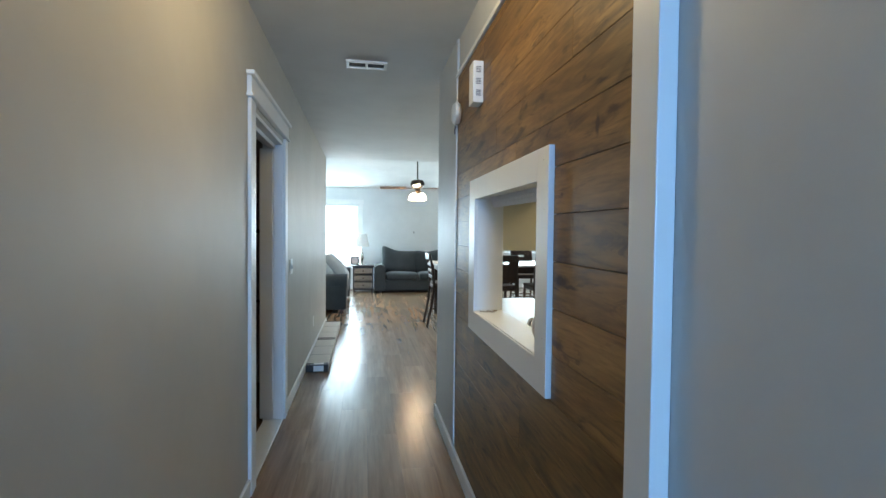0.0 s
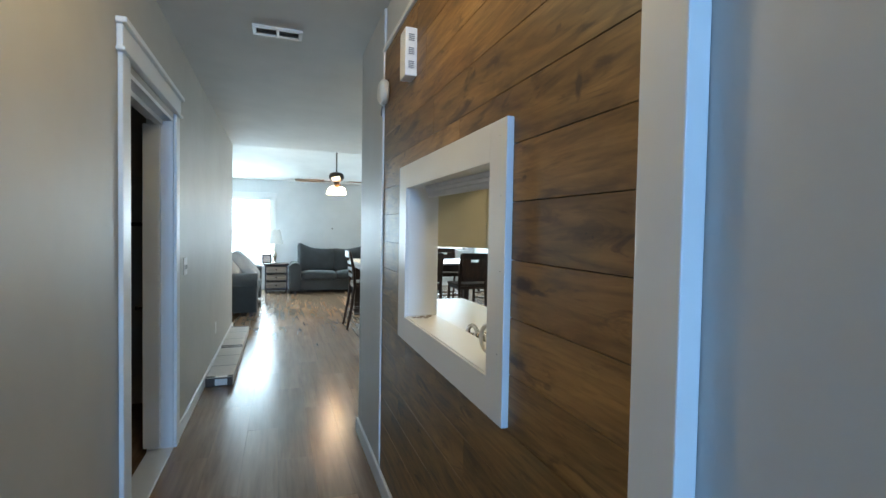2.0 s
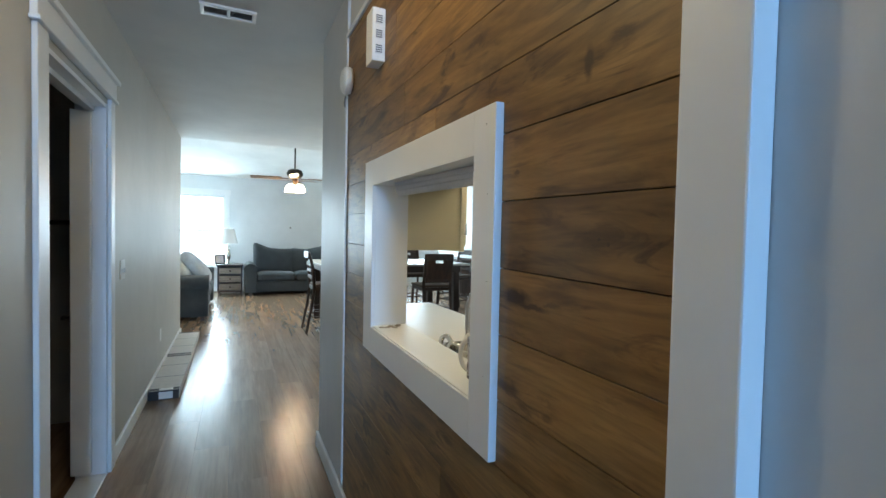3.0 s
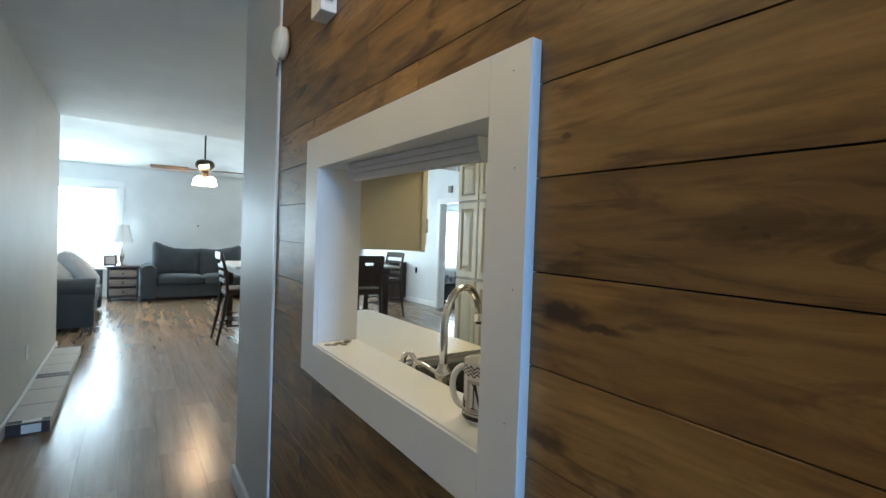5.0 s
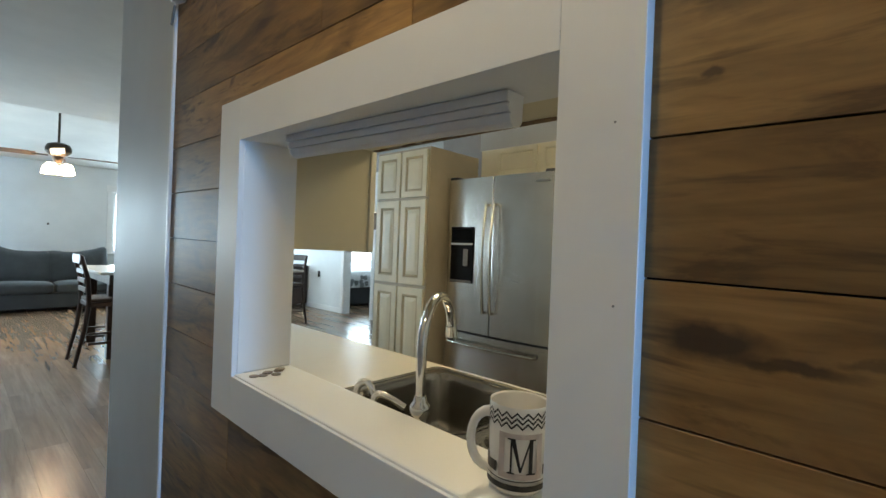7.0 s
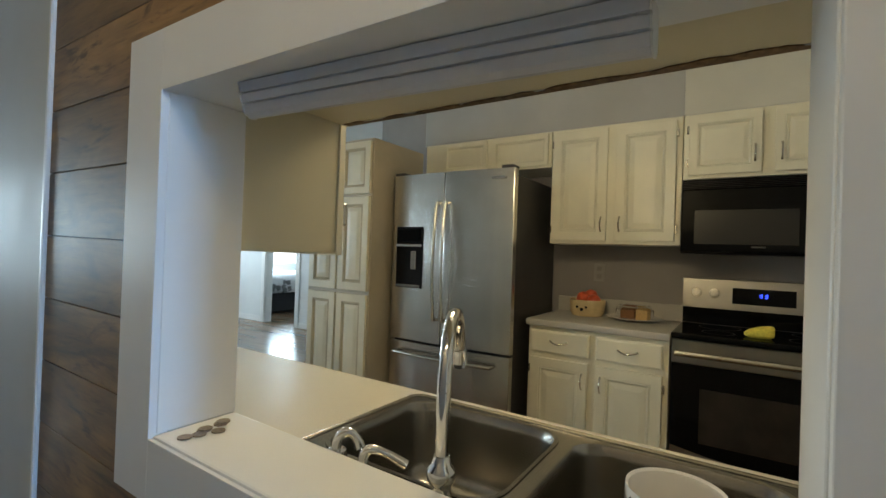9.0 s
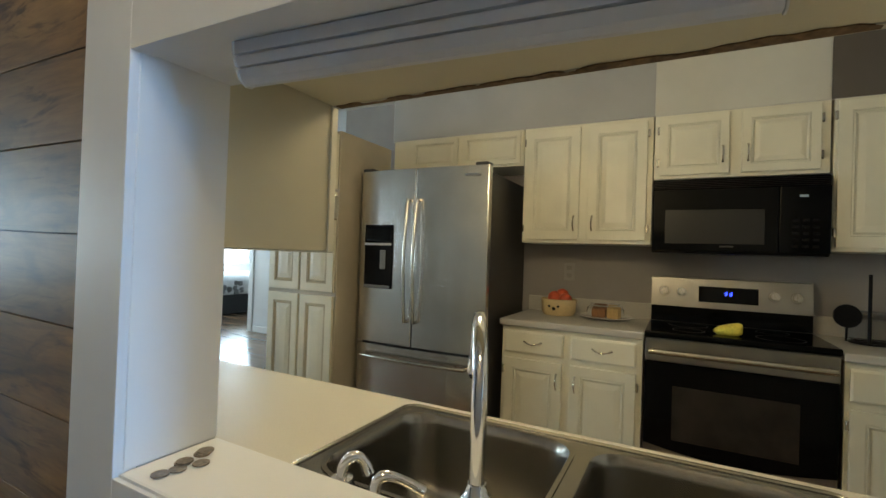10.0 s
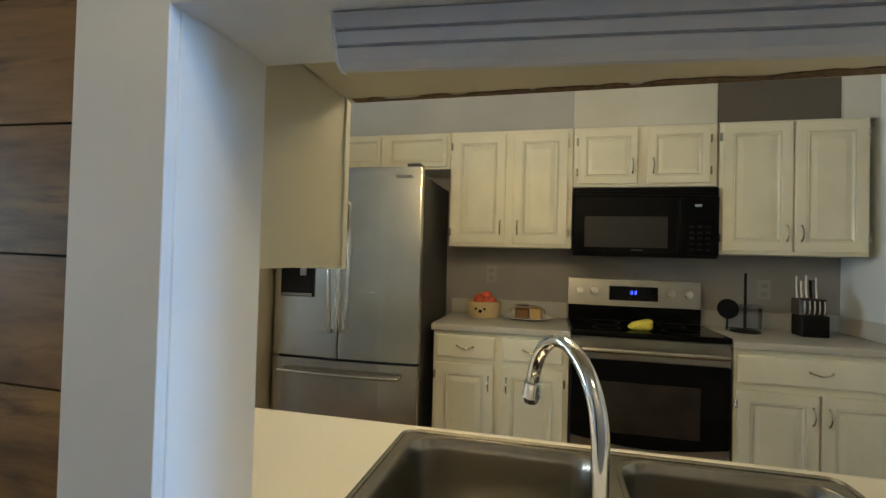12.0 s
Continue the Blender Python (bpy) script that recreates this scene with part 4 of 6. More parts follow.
# bed seen through the bedroom doorway
c = thing("bed", (7.0, 10.1, 0), "bed with a dark base and a pale floral quilt", "bed")
part("bed_base", boxes((5.75, 9.22, 0.04, 8.15, 11.1, 0.40), bevel=0.02), M_BED, c)
part("quilt", pad(bmesh.new(), 5.70, 9.16, 0.36, 8.2, 11.1, 0.72, 0.02, 10), M_QUILT, c, "pale quilt with dark flowers", True)
rng = random.Random(5)
for k in range(30):
    bm = bmesh.new()
    x, z = 5.85 + rng.random() * 2.2, 0.43 + rng.random() * 0.22
    for q in range(5):
        a = q * 1.257 + rng.random()
        cyl(bm, (x + 0.03 * math.cos(a), 9.140, z + 0.03 * math.sin(a)), (x + 0.03 * math.cos(a), 9.20, z + 0.03 * math.sin(a)), 0.022, n=8)
    part("flower", bm, M_GREYSLOT, c)
c = thing("wall_outlet", (LX1, 9.35, 0.48), "small dark socket on the pale dining wall", "outlet")
part("plate", boxes((LX1 - 0.012, 9.33, 0.62, LX1 - 0.001, 9.40, 0.74), bevel=0.003), M_BLACK, c)
c = thing("thermostat", (LX1, 8.2, 2.2), "small grey box above the bedroom doorway", "thermostat")
part("cover", boxes((LX1 - 0.03, 8.14, 2.23, LX1 - 0.001, 8.26, 2.36), bevel=0.004), M_GREYSLOT, c)

# ---- kitchen ----
DOOR_RINGS = [(0, 0.018), (0, 0.002), (0.003, 0), (0.052, 0), (0.055, 0.004), (0.062, 0.001), (0.068, 0.007), (0.074, 0.009), (0.098, 0.004), (0.104, 0.003)]
M_PANTRY_GROOVE = paint("brown_glaze", (0.60, 0.51, 0.34), 0.5, 0.10)
DRAWER_RINGS = [(0, 0.018), (0, 0.004), (0.010, 0.0), (0.014, 0.0)]


def front_x(x):
    """Places a panel whose face looks towards -x."""
    return lambda u, v, d: (x + d, u, v)


def pull(parent, y, z, x, upright=True, length=0.085):
    bm = bmesh.new()
    pts = []
    for k in range(9):
        t = k / 8
        off = 0.004 + 0.024 * math.sin(math.pi * t) ** 0.7
        s = (t - 0.5) * length
        pts.append((x - off, y, z + s) if upright else (x - off, y + s, z - 0.012 * math.sin(math.pi * t)))
    tube(bm, pts, [0.0062, 0.0045, 0.004, 0.0045, 0.005, 0.0045, 0.004, 0.0045, 0.0062], 8)
    return part("handle", bm, M_NICKEL, parent, "satin metal pull", True)


def hinge(parent, y, z, x):
    return part("hinge", boxes((x - 0.004, y - 0.006, z - 0.022, x + 0.012, y + 0.006, z + 0.022), bevel=0.002), M_NICKEL, parent)


def cabinet(name, label, x, y0, y1, z0, z1, depth, doors, drawers=(), material=None, side=None, category="cabinet"):
    """A cabinet whose front looks towards -x. doors: (y0, y1, z0, z1, handle side, handle end); drawers: (y0, y1, z0, z1)."""
    material = material or M_CREAM
    c = thing(name, (x + depth / 2, (y0 + y1) / 2, z0), label, category)
    part("carcass", boxes((x, y0 + 0.001, z0, x + depth, y1 - 0.001, z1), bevel=0.002), side or material, c)
    for (a0, a1, b0, b1, hs, he) in doors:
        d = part("door", loft(bmesh.new(), front_x(x - 0.0185), a0, b0, a1, b1, [(i * min(1, (b1 - b0) / 0.42), d) for i, d in DOOR_RINGS], (3, 7)), material, c)
        d.data.materials.append(M_PANTRY_GROOVE if material == M_PANTRY else M_CREAM_GROOVE)
        if hs:
            hy = a0 + 0.028 if hs < 0 else a1 - 0.028
            hz = b0 + 0.10 if he < 0 else b1 - 0.10
            pull(d, hy, hz, x - 0.0185)
            oy = a1 + 0.006 if hs < 0 else a0 - 0.006
            for zz in (b0 + 0.07, b1 - 0.07):
                hinge(d, oy, zz, x - 0.012)
    for (a0, a1, b0, b1) in drawers:
        d = part("drawer", loft(bmesh.new(), front_x(x - 0.0185), a0, b0, a1, b1, DRAWER_RINGS), material, c)
        pull(d, (a0 + a1) / 2, (b0 + b1) / 2 + 0.008, x - 0.0185, False, 0.10)
    return c


UX = 3.262
UD = KX - UX - 0.002
cabinet("wall_cabinet", "cream painted wall cabinet with two tall doors above the counter", UX, 2.025, 2.775, 1.37, 2.09, UD,
        ((2.055, 2.375, 1.39, 2.07, 1, -1), (2.425, 2.760, 1.39, 2.07, -1, -1)))
cabinet("wall_cabinet", "low cream wall cabinet above the black microwave", UX, 1.245, 2.022, 1.735, 2.09, UD,
        ((1.285, 1.610, 1.755, 2.075, 1, -1), (1.665, 1.995, 1.755, 2.075, -1, -1)))
cabinet("wall_cabinet", "cream wall cabinet with two doors in the kitchen corner", UX, 0.52, 1.235, 1.355, 2.092, UD,
        ((0.535, 0.868, 1.375, 2.08, 1, -1), (0.880, 1.222, 1.375, 2.08, -1, -1)))
cabinet("wall_cabinet", "short cream wall cabinet above the refrigerator", UX, 2.778, 3.77, 1.86, 2.09, UD,
        ((2.80, 3.20, 1.875, 2.075, 0, 0), (3.245, 3.60, 1.875, 2.075, 0, 0)))
BX = 3.030
cabinet("base_cabinet", "cream base cabinet with two drawers and two doors", BX, 2.035, 2.800, 0.10, 0.872, KX - BX - 0.002,
        ((2.065, 2.400, 0.13, 0.690, 1, 1), (2.445, 2.780, 0.13, 0.690, -1, 1)), ((2.065, 2.400, 0.722, 0.850), (2.440, 2.780, 0.722, 0.850)))
cabinet("base_cabinet", "cream base cabinet with one wide drawer and two doors", BX, 0.475, 1.232, 0.10, 0.872, KX - BX - 0.002,
        ((0.500, 0.850, 0.13, 0.670, 1, 1), (0.862, 1.215, 0.13, 0.670, -1, 1)), ((0.500, 1.215, 0.705, 0.845),))
structure("toe_kick", boxes((BX + 0.07, 2.036, 0.002, KX - 0.01, 2.799, 0.099)), M_TAN, "dark recessed toe kick")
structure("toe_kick_corner", boxes((BX + 0.07, 0.476, 0.002, KX - 0.01, 1.23, 0.099)), M_TAN, "dark recessed toe kick")


def worktop(x0, y0, x1, y1, z, label, back=True, ends=()):
    c = thing("worktop", ((x0 + x1) / 2, (y0 + y1) / 2, z - 0.04), label, "worktop")
    part("slab", boxes((x0, y0, z - 0.040, x1, y1, z), bevel=0.010, seg=3), M_COUNTER2, c, "", True)
    if back:
        part("upstand", boxes((x1 - 0.020, y0, z + 0.0005, x1 - 0.001, y1, z + 0.10), bevel=0.005, seg=2), M_COUNTER2, c)
    for (a, b, e, f) in ends:
        part("upstand", boxes((a, b, z + 0.0005, e, f, z + 0.10), bevel=0.005, seg=2), M_COUNTER2, c)
    return c


worktop(3.000, 2.030, KX, 2.812, 0.914, "grey-beige laminate worktop beside the refrigerator")
worktop(3.000, KY0 + 0.001, KX, 1.238, 0.914, "grey-beige laminate worktop in the kitchen corner", True, ((2.4, KY0 + 0.001, KX - 0.021, KY0 + 0.02),))

# wall patches above the cabinets
for nm, y0, y1, m, lab in (("wall_patch_primer", 1.248, 2.02, M_KWHITE, "square of white primer above the microwave"),
                           ("wall_patch_grey", 2.024, 3.785, M_KGREY, "square of grey test paint"), ("wall_patch_dark", 0.65, 1.244, M_KDARK, "square of dark brown test paint")):
    structure(nm, boxes((UX + 0.006, y0, 2.096, UX + 0.0095, y1, KCEIL)), m, lab)
structure("wall_soffit", boxes((UX + 0.01, KY0, 2.0925, KX, 3.79, KCEIL + 0.02)), paint("soffit_paint", (0.62, 0.59, 0.55), 0.7, 0.06), "pale soffit boxed in above the wall cabinets")

# refrigerator
c = thing("refrigerator", (3.2, 3.29, 0), "stainless steel french-door refrigerator with a bottom freezer drawer", "refrigerator")
RX, RY0, RY1 = 2.835, 2.845, 3.745
part("body", boxes((RX + 0.07, RY0 + 0.008, 0.03, KX - 0.03, RY1 - 0.008, 1.765), bevel=0.006), M_DARKSIDE, c, "dark textured side panels")


def bowed(y0, y1, z0, z1, x, depth):
    """A door slab whose front, towards -x, follows the bow of the whole refrigerator."""
    bm = bmesh.new()
    w = y1 - y0
    ends = (0, 0.001, 0.003, 0.006, 0.010, 0.016, 0.023, 0.032, 0.042)
    cols = []
    for t in [e / w for e in ends] + [0.25, 0.5, 0.75] + [1 - e / w for e in reversed(ends)]:
        y = y0 + w * t
        e = min(t, 1 - t) * w
        # extra rounding on one outer edge only, shaped to catch a window highlight
        outer = RY1 - y
        r = 0.006
        rim = r - math.sqrt(max(0, r * r - (r - min(e, r)) ** 2)) + 0.009 * max(0.0, 1 - outer / 0.042) ** 2
        f = x + rim + 0.020 * ((y - (RY0 + RY1) / 2) / 0.45) ** 2
        cols.append([bm.verts.new((f, y, z0)), bm.verts.new((f, y, z1)), bm.verts.new((x + depth, y, z1)), bm.verts.new((x + depth, y, z0))])
    for a, b in zip(cols, cols[1:]):
        for k in range(4):
            bm.faces.new((a[k], a[(k + 1) % 4], b[(k + 1) % 4], b[k]))
    bm.faces.new(cols[0]); bm.faces.new(cols[-1][::-1])
    return bm


RM = 3.318
d1 = part("door", bowed(RY0, RM - 0.003, 0.705, 1.795, RX, 0.065), M_STEEL, c)
d2 = part("door", bowed(RM + 0.003, RY1, 0.705, 1.795, RX, 0.065), M_STEEL, c)
d3 = part("freezer_drawer", bowed(RY0, RY1, 0.06, 0.690, RX, 0.065), M_STEEL, c)
part("hinge_cover", boxes((RX + 0.02, RY0 + 0.01, 1.796, RX + 0.10, RY0 + 0.09, 1.815), bevel=0.004), M_DARKSIDE, c)
part("hinge_cover", boxes((RX + 0.02, RY1 - 0.09, 1.796, RX + 0.10, RY1 - 0.01, 1.815), bevel=0.004), M_DARKSIDE, c)


def bar(parent, a, b, out, r=0.011):
    a, b = Vector(a), Vector(b)
    pts = [a]
    for k in range(13):
        t = k / 12
        pts.append(a.lerp(b, t) + Vector((-out * (0.55 + 0.45 * math.sin(math.pi * t)), 0, 0)))
    pts.append(b)
    return part("handle", tube(bmesh.new(), pts, r, 10), M_NICKEL, parent, "curved steel bar handle", True)


bar(d1, (RX, RM - 0.032, 0.86), (RX, RM - 0.032, 1.60), 0.062)
bar(d2, (RX, RM + 0.032, 0.86), (RX, RM + 0.032, 1.60), 0.062)
bar(d3, (RX, RY0 + 0.10, 0.625), (RX, RY1 - 0.08, 0.625), 0.062)
dy0, dy1 = 3.472, 3.684
dz = part("dispenser", boxes((RX - 0.004, dy0, 1.048, RX + 0.001, dy1, 1.45), bevel=0.002), M_BLACK, d2, "black water and ice dispenser")
part("control_strip", boxes((RX - 0.007, dy0 + 0.012, 1.345, RX - 0.004, dy1 - 0.012, 1.435), bevel=0.001), M_BLACKGLASS, dz)
part("shelf_strip", boxes((RX - 0.012, dy0 + 0.004, 1.318, RX - 0.004, dy1 - 0.004, 1.335), bevel=0.002), M_CHROME, dz)
part("paddle", boxes((RX - 0.016, dy0 + 0.045, 1.17, RX - 0.004, dy0 + 0.085, 1.29), bevel=0.004), M_GREYSLOT, dz)
part("drip_tray", boxes((RX - 0.014, dy0 + 0.01, 1.051, RX - 0.004, dy1 - 0.01, 1.068), bevel=0.003), M_GREYSLOT, dz)
part("nameplate", boxes((RX - 0.0015, 2.90, 1.735, RX - 0.0005, 2.99, 1.748)), M_GREYSLOT, d1)
for y in (RY0 + 0.08, RY1 - 0.08):
    part("foot", cyl(bmesh.new(), (RX + 0.12, y, 0), (RX + 0.12, y, 0.032), 0.02), M_BLACK, c)

# tall pantry cabinet
PX, PY0, PY1 = 2.700, 3.795, 4.395
rows = []
for k in range(2):
    a0 = PY0 + 0.018 + k * 0.29
    for z0, z1 in ((0.13, 0.985), (1.01, 1.645), (1.665, 2.015)):
        rows.append((a0, a0 + 0.272, z0, z1, 0, 0))
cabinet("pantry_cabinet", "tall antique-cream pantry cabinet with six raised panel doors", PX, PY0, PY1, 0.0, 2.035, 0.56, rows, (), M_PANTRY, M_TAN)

# range
c = thing("range", (3.3, 1.635, 0), "stainless and black glass electric range with a backguard", "range")
GX, GY0, GY1 = 3.015, 1.246, 2.026
part("body", boxes((GX + 0.03, GY0, 0.02, KX - 0.005, GY1, 0.895)), M_DARKSIDE, c)
part("cooktop", boxes((GX - 0.012, GY0 - 0.004, 0.896, KX - 0.10, GY1 + 0.004, 0.926), bevel=0.008, seg=2), M_BLACKGLASS, c, "black glass cooktop")
for (bx, by, br) in ((3.16, 1.44, 0.10), (3.16, 1.83, 0.075), (3.38, 1.44, 0.075), (3.38, 1.83, 0.10)):
    part("burner_ring", lathe(bmesh.new(), [(br, 0.9262), (br, 0.9265), (br - 0.004, 0.9265), (br - 0.004, 0.9262)], (bx, by, 0)), M_DARKSIDE, c)
bg = bmesh.new()
pr = [(3.500, 0.927), (3.500, 1.02), (3.520, 1.185), (3.53, 1.19), (KX - 0.004, 1.19), (KX - 0.004, 0.927)]
en = [[bg.verts.new((x, y, z)) for x, z in pr] for y in (GY0, GY1)]
for k in range(6):
    bg.faces.new((en[0][k], en[0][(k + 1) % 6], en[1][(k + 1) % 6], en[1][k]))
bg.faces.new(en[0]); bg.faces.new(en[1][::-1])
guard = part("backguard", bg, M_RANGE, c)
part("lower_panel", boxes((3.4955, GY0 + 0.002, 0.928, 3.4995, GY1 - 0.002, 1.018)), M_BLACKGLASS, guard, "black lower panel")
tilt = math.degrees(math.atan2(0.020, 0.165))


def on_guard(y, z):
    """Matrix for a thing whose local x looks out of the sloping backguard."""
    x = 3.500 + (z - 1.02) * 0.020 / 0.165
    return Matrix.Translation((x, y, z)) @ Matrix.Rotation(radians(tilt), 4, "Y")


bm = boxes((-0.003, -0.145, -0.045, 0.002, 0.145, 0.045), bevel=0.002)
bm.transform(on_guard(1.632, 1.098))
disp = part("display", bm, M_BLACKGLASS, guard, "black clock panel")
for y in (1.315, 1.415, 1.865, 1.955):
    bm = bmesh.new()
    cyl(bm, (0, 0, 0), (-0.008, 0, 0), 0.028, 0.026, 20)
    cyl(bm, (-0.008, 0, 0), (-0.030, 0, 0), 0.022, 0.019, 20)
    box(bm, -0.034, -0.004, -0.018, -0.029, 0.004, 0.018)
    bm.transform(on_guard(y, 1.105))
    part("knob", bm, M_STEEL, guard, "round steel knob", True)
m = on_guard(1.632, 1.105) @ Matrix.Translation((-0.0045, 0, 0)) @ Matrix.Rotation(radians(-90), 4, "Z") @ Matrix.Rotation(radians(90), 4, "X")
for k in (-1, 1):
    for q in (0, 1):
        bm = boxes((k * 0.012 - 0.006, -0.010 + 0.012 * q, 0, k * 0.012 + 0.006, -0.007 + 0.012 * q, 0.001))
        box(bm, k * 0.012 + 0.004, -0.010, 0, k * 0.012 + 0.007, 0.012, 0.001)
        bm.transform(m)
        part("digit_bar", bm, M_BLUE, disp, "blue lit clock digit")
front = part("front_strip", boxes((GX - 0.004, GY0 + 0.002, 0.775, GX + 0.03, GY1 - 0.002, 0.894), bevel=0.003), M_RANGE, c)
bm = bmesh.new()
tube(bm, [(GX - 0.004, GY0 + 0.035, 0.83), (GX - 0.050, GY0 + 0.035, 0.83), (GX - 0.052, GY0 + 0.05, 0.83)], 0.011, 10)
tube(bm, [(GX - 0.004, GY1 - 0.035, 0.83), (GX - 0.050, GY1 - 0.035, 0.83), (GX - 0.052, GY1 - 0.05, 0.83)], 0.011, 10)
cyl(bm, (GX - 0.050, GY0 + 0.02, 0.83), (GX - 0.050, GY1 - 0.02, 0.83), 0.0145, n=16)
part("door_handle", bm, M_NICKEL, front, "long steel bar handle", True)
bm = bmesh.new()
outline = [(GY0 + 0.004, 0.771), (GY1 - 0.004, 0.771)]
for k in range(13):
    u = 1 - k / 12
    outline.append((GY0 + 0.004 + (GY1 - GY0 - 0.008) * u, 0.362 - 0.040 * math.sin(math.pi * u)))
faces = [[bm.verts.new((x, y, z)) for y, z in outline] for x in (GX - 0.006, GX + 0.03)]
for k in range(len(outline)):
    k2 = (k + 1) % len(outline)
    bm.faces.new((faces[0][k], faces[0][k2], faces[1][k2], faces[1][k]))
bm.faces.new(faces[0])
bm.faces.new(faces[1][::-1])
od = part("oven_door", bm, M_BLACKGLASS, c, "black glass oven door with a curved lower edge")
part("oven_window", boxes((GX - 0.0075, GY0 + 0.140, 0.395, GX - 0.0065, GY1 - 0.130, 0.662)), M_OVENGLASS, od, "brownish oven window")
part("drawer", boxes((GX - 0.003, GY0 + 0.004, 0.06, GX + 0.028, GY1 - 0.004, 0.375), bevel=0.006, seg=2), M_RANGE, c, "stainless storage drawer")
for y in (GY0 + 0.05, GY1 - 0.05):
    part("foot", cyl(bmesh.new(), (GX + 0.08, y, 0), (GX + 0.08, y, 0.021), 0.018), M_BLACK, c)

# microwave
c = thing("microwave", (3.4, 1.635, 1.325), "black over-the-range microwave under a cream cabinet", "microwave")
MX, MY0, MY1, MZ0, MZ1 = 3.205, 1.247, 2.020, 1.328, 1.726
part("body", boxes((MX + 0.025, MY0, MZ0, KX - 0.004, MY1, MZ1), bevel=0.004), M_BLACK, c)
d = part("door", boxes((MX, MY0 + 0.205, MZ0 + 0.012, MX + 0.024, MY1 - 0.001, MZ1 - 0.055), bevel=0.006, seg=2), M_BLACKGLASS, c)
part("window", boxes((MX - 0.0012, MY0 + 0.262, MZ0 + 0.052, MX - 0.0002, MY1 - 0.065, MZ1 - 0.168)), plain("microwave_mesh", (0.020, 0.018, 0.016), 0.25, 0, 700, 0.3), d, "dark meshed window")
part("vent_grille", boxes(*[(MX + 0.002, MY0 + 0.004, MZ1 - 0.050 + k * 0.009, MX + 0.026, MY1 - 0.004, MZ1 - 0.045 + k * 0.009) for k in range(5)]), M_BLACK, c)
p = part("control_panel", boxes((MX, MY0 + 0.001, MZ0 + 0.012, MX + 0.024, MY0 + 0.202, MZ1 - 0.055), bevel=0.005, seg=2), M_BLACKGLASS, c)
part("display", boxes((MX - 0.0012, MY0 + 0.09, MZ1 - 0.112, MX - 0.0002, MY0 + 0.125, MZ1 - 0.100)), M_PALEGLOW, p, "pale lit clock")
for r in range(5):
    for q in range(3):
        part("button", boxes((MX - 0.0008, MY0 + 0.045 + q * 0.04, MZ0 + 0.04 + r * 0.032, MX - 0.0002, MY0 + 0.070 + q * 0.04, MZ0 + 0.052 + r * 0.032)), M_BLACK, p)
part("nameplate", boxes((MX - 0.001, 1.64, MZ0 + 0.035, MX - 0.0002, 1.70, MZ0 + 0.043)), M_DARKSIDE, d)

# ---- peninsula with the sink ----
SX0, SX1, SY0, SY1, CZ = 0.946, 1.428, 1.62, 2.462, 0.900
CX1, CY1 = 1.462, 3.55
c = thing("sink_worktop", (1.18, 2.2, CZ - 0.04), "long beige laminate worktop behind the pass-through with a sink cut-out", "worktop")
bm = bmesh.new()
lo = []
for zz in (CZ - 0.038, CZ):
    for (a, b, e, g) in ((0.917, KY0 + 0.002, CX1, CY1), (SX0 + 0.012, SY0 + 0.012, SX1 - 0.012, SY1 - 0.012)):
        lo.append([bm.verts.new(q) for q in ((a, b, zz), (e, b, zz), (e, g, zz), (a, g, zz))])
for a, b in ((lo[0], lo[1]), (lo[2], lo[3]), (lo[0], lo[2]), (lo[1], lo[3])):
    for k in range(4):
        bm.faces.new((a[k], a[(k + 1) % 4], b[(k + 1) % 4], b[k]))
part("slab", bm, M_COUNTER, c)
part("edge_strip", boxes((CX1 + 0.0005, KY0 + 0.002, CZ - 0.040, CX1 + 0.012, CY1, CZ - 0.001), bevel=0.004), M_COUNTER, c)
c = thing("base_cabinet", (1.17, 2.0, 0), "cream base cabinet run below the sink", "cabinet")
part("carcass", boxes((0.919, 2.46, 0.0, 1.42, CY1 - 0.02, CZ - 0.042), (0.919, KY0 + 0.005, 0.0, 1.42, 1.60, CZ - 0.042), (0.919, 1.60, 0.0, 0.99, 2.46, CZ - 0.042), (1.40, 1.60, 0.0, 1.42, 2.46, CZ - 0.042)), M_CREAM, c)


def basin(y0, y1, x0, x1, z_top, depth):
    """An open steel bowl with rounded corners and a rounded bottom."""
    bm = bmesh.new()
    def loop(inset, z, r):
        pts = []
        for cx, cy, a0 in ((x1 - r - inset, y1 - r - inset, 0), (x0 + r + inset, y1 - r - inset, 90), (x0 + r + inset, y0 + r + inset, 180), (x1 - r - inset, y0 + r + inset, 270)):
            for k in range(7):
                a = radians(a0 + 15 * k)
                pts.append(bm.verts.new((cx + r * math.cos(a), cy + r * math.sin(a), z)))
        return pts
    spec = [(-0.012, z_top + 0.0035, 0.07), (-0.004, z_top + 0.003, 0.065), (0.0, z_top - 0.002, 0.06), (0.004, z_top - 0.02, 0.06), (0.012, z_top - depth + 0.05, 0.06),
            (0.022, z_top - depth + 0.02, 0.06), (0.045, z_top - depth + 0.004, 0.055), (0.10, z_top - depth, 0.03)]
    loops = [loop(*s) for s in spec]
    n = len(loops[0])
    for a, b in zip(loops, loops[1:]):
        for k in range(n):
            bm.faces.new((a[k], a[(k + 1) % n], b[(k + 1) % n], b[k]))
    bm.faces.new(loops[-1])
    return bm, loops[0]


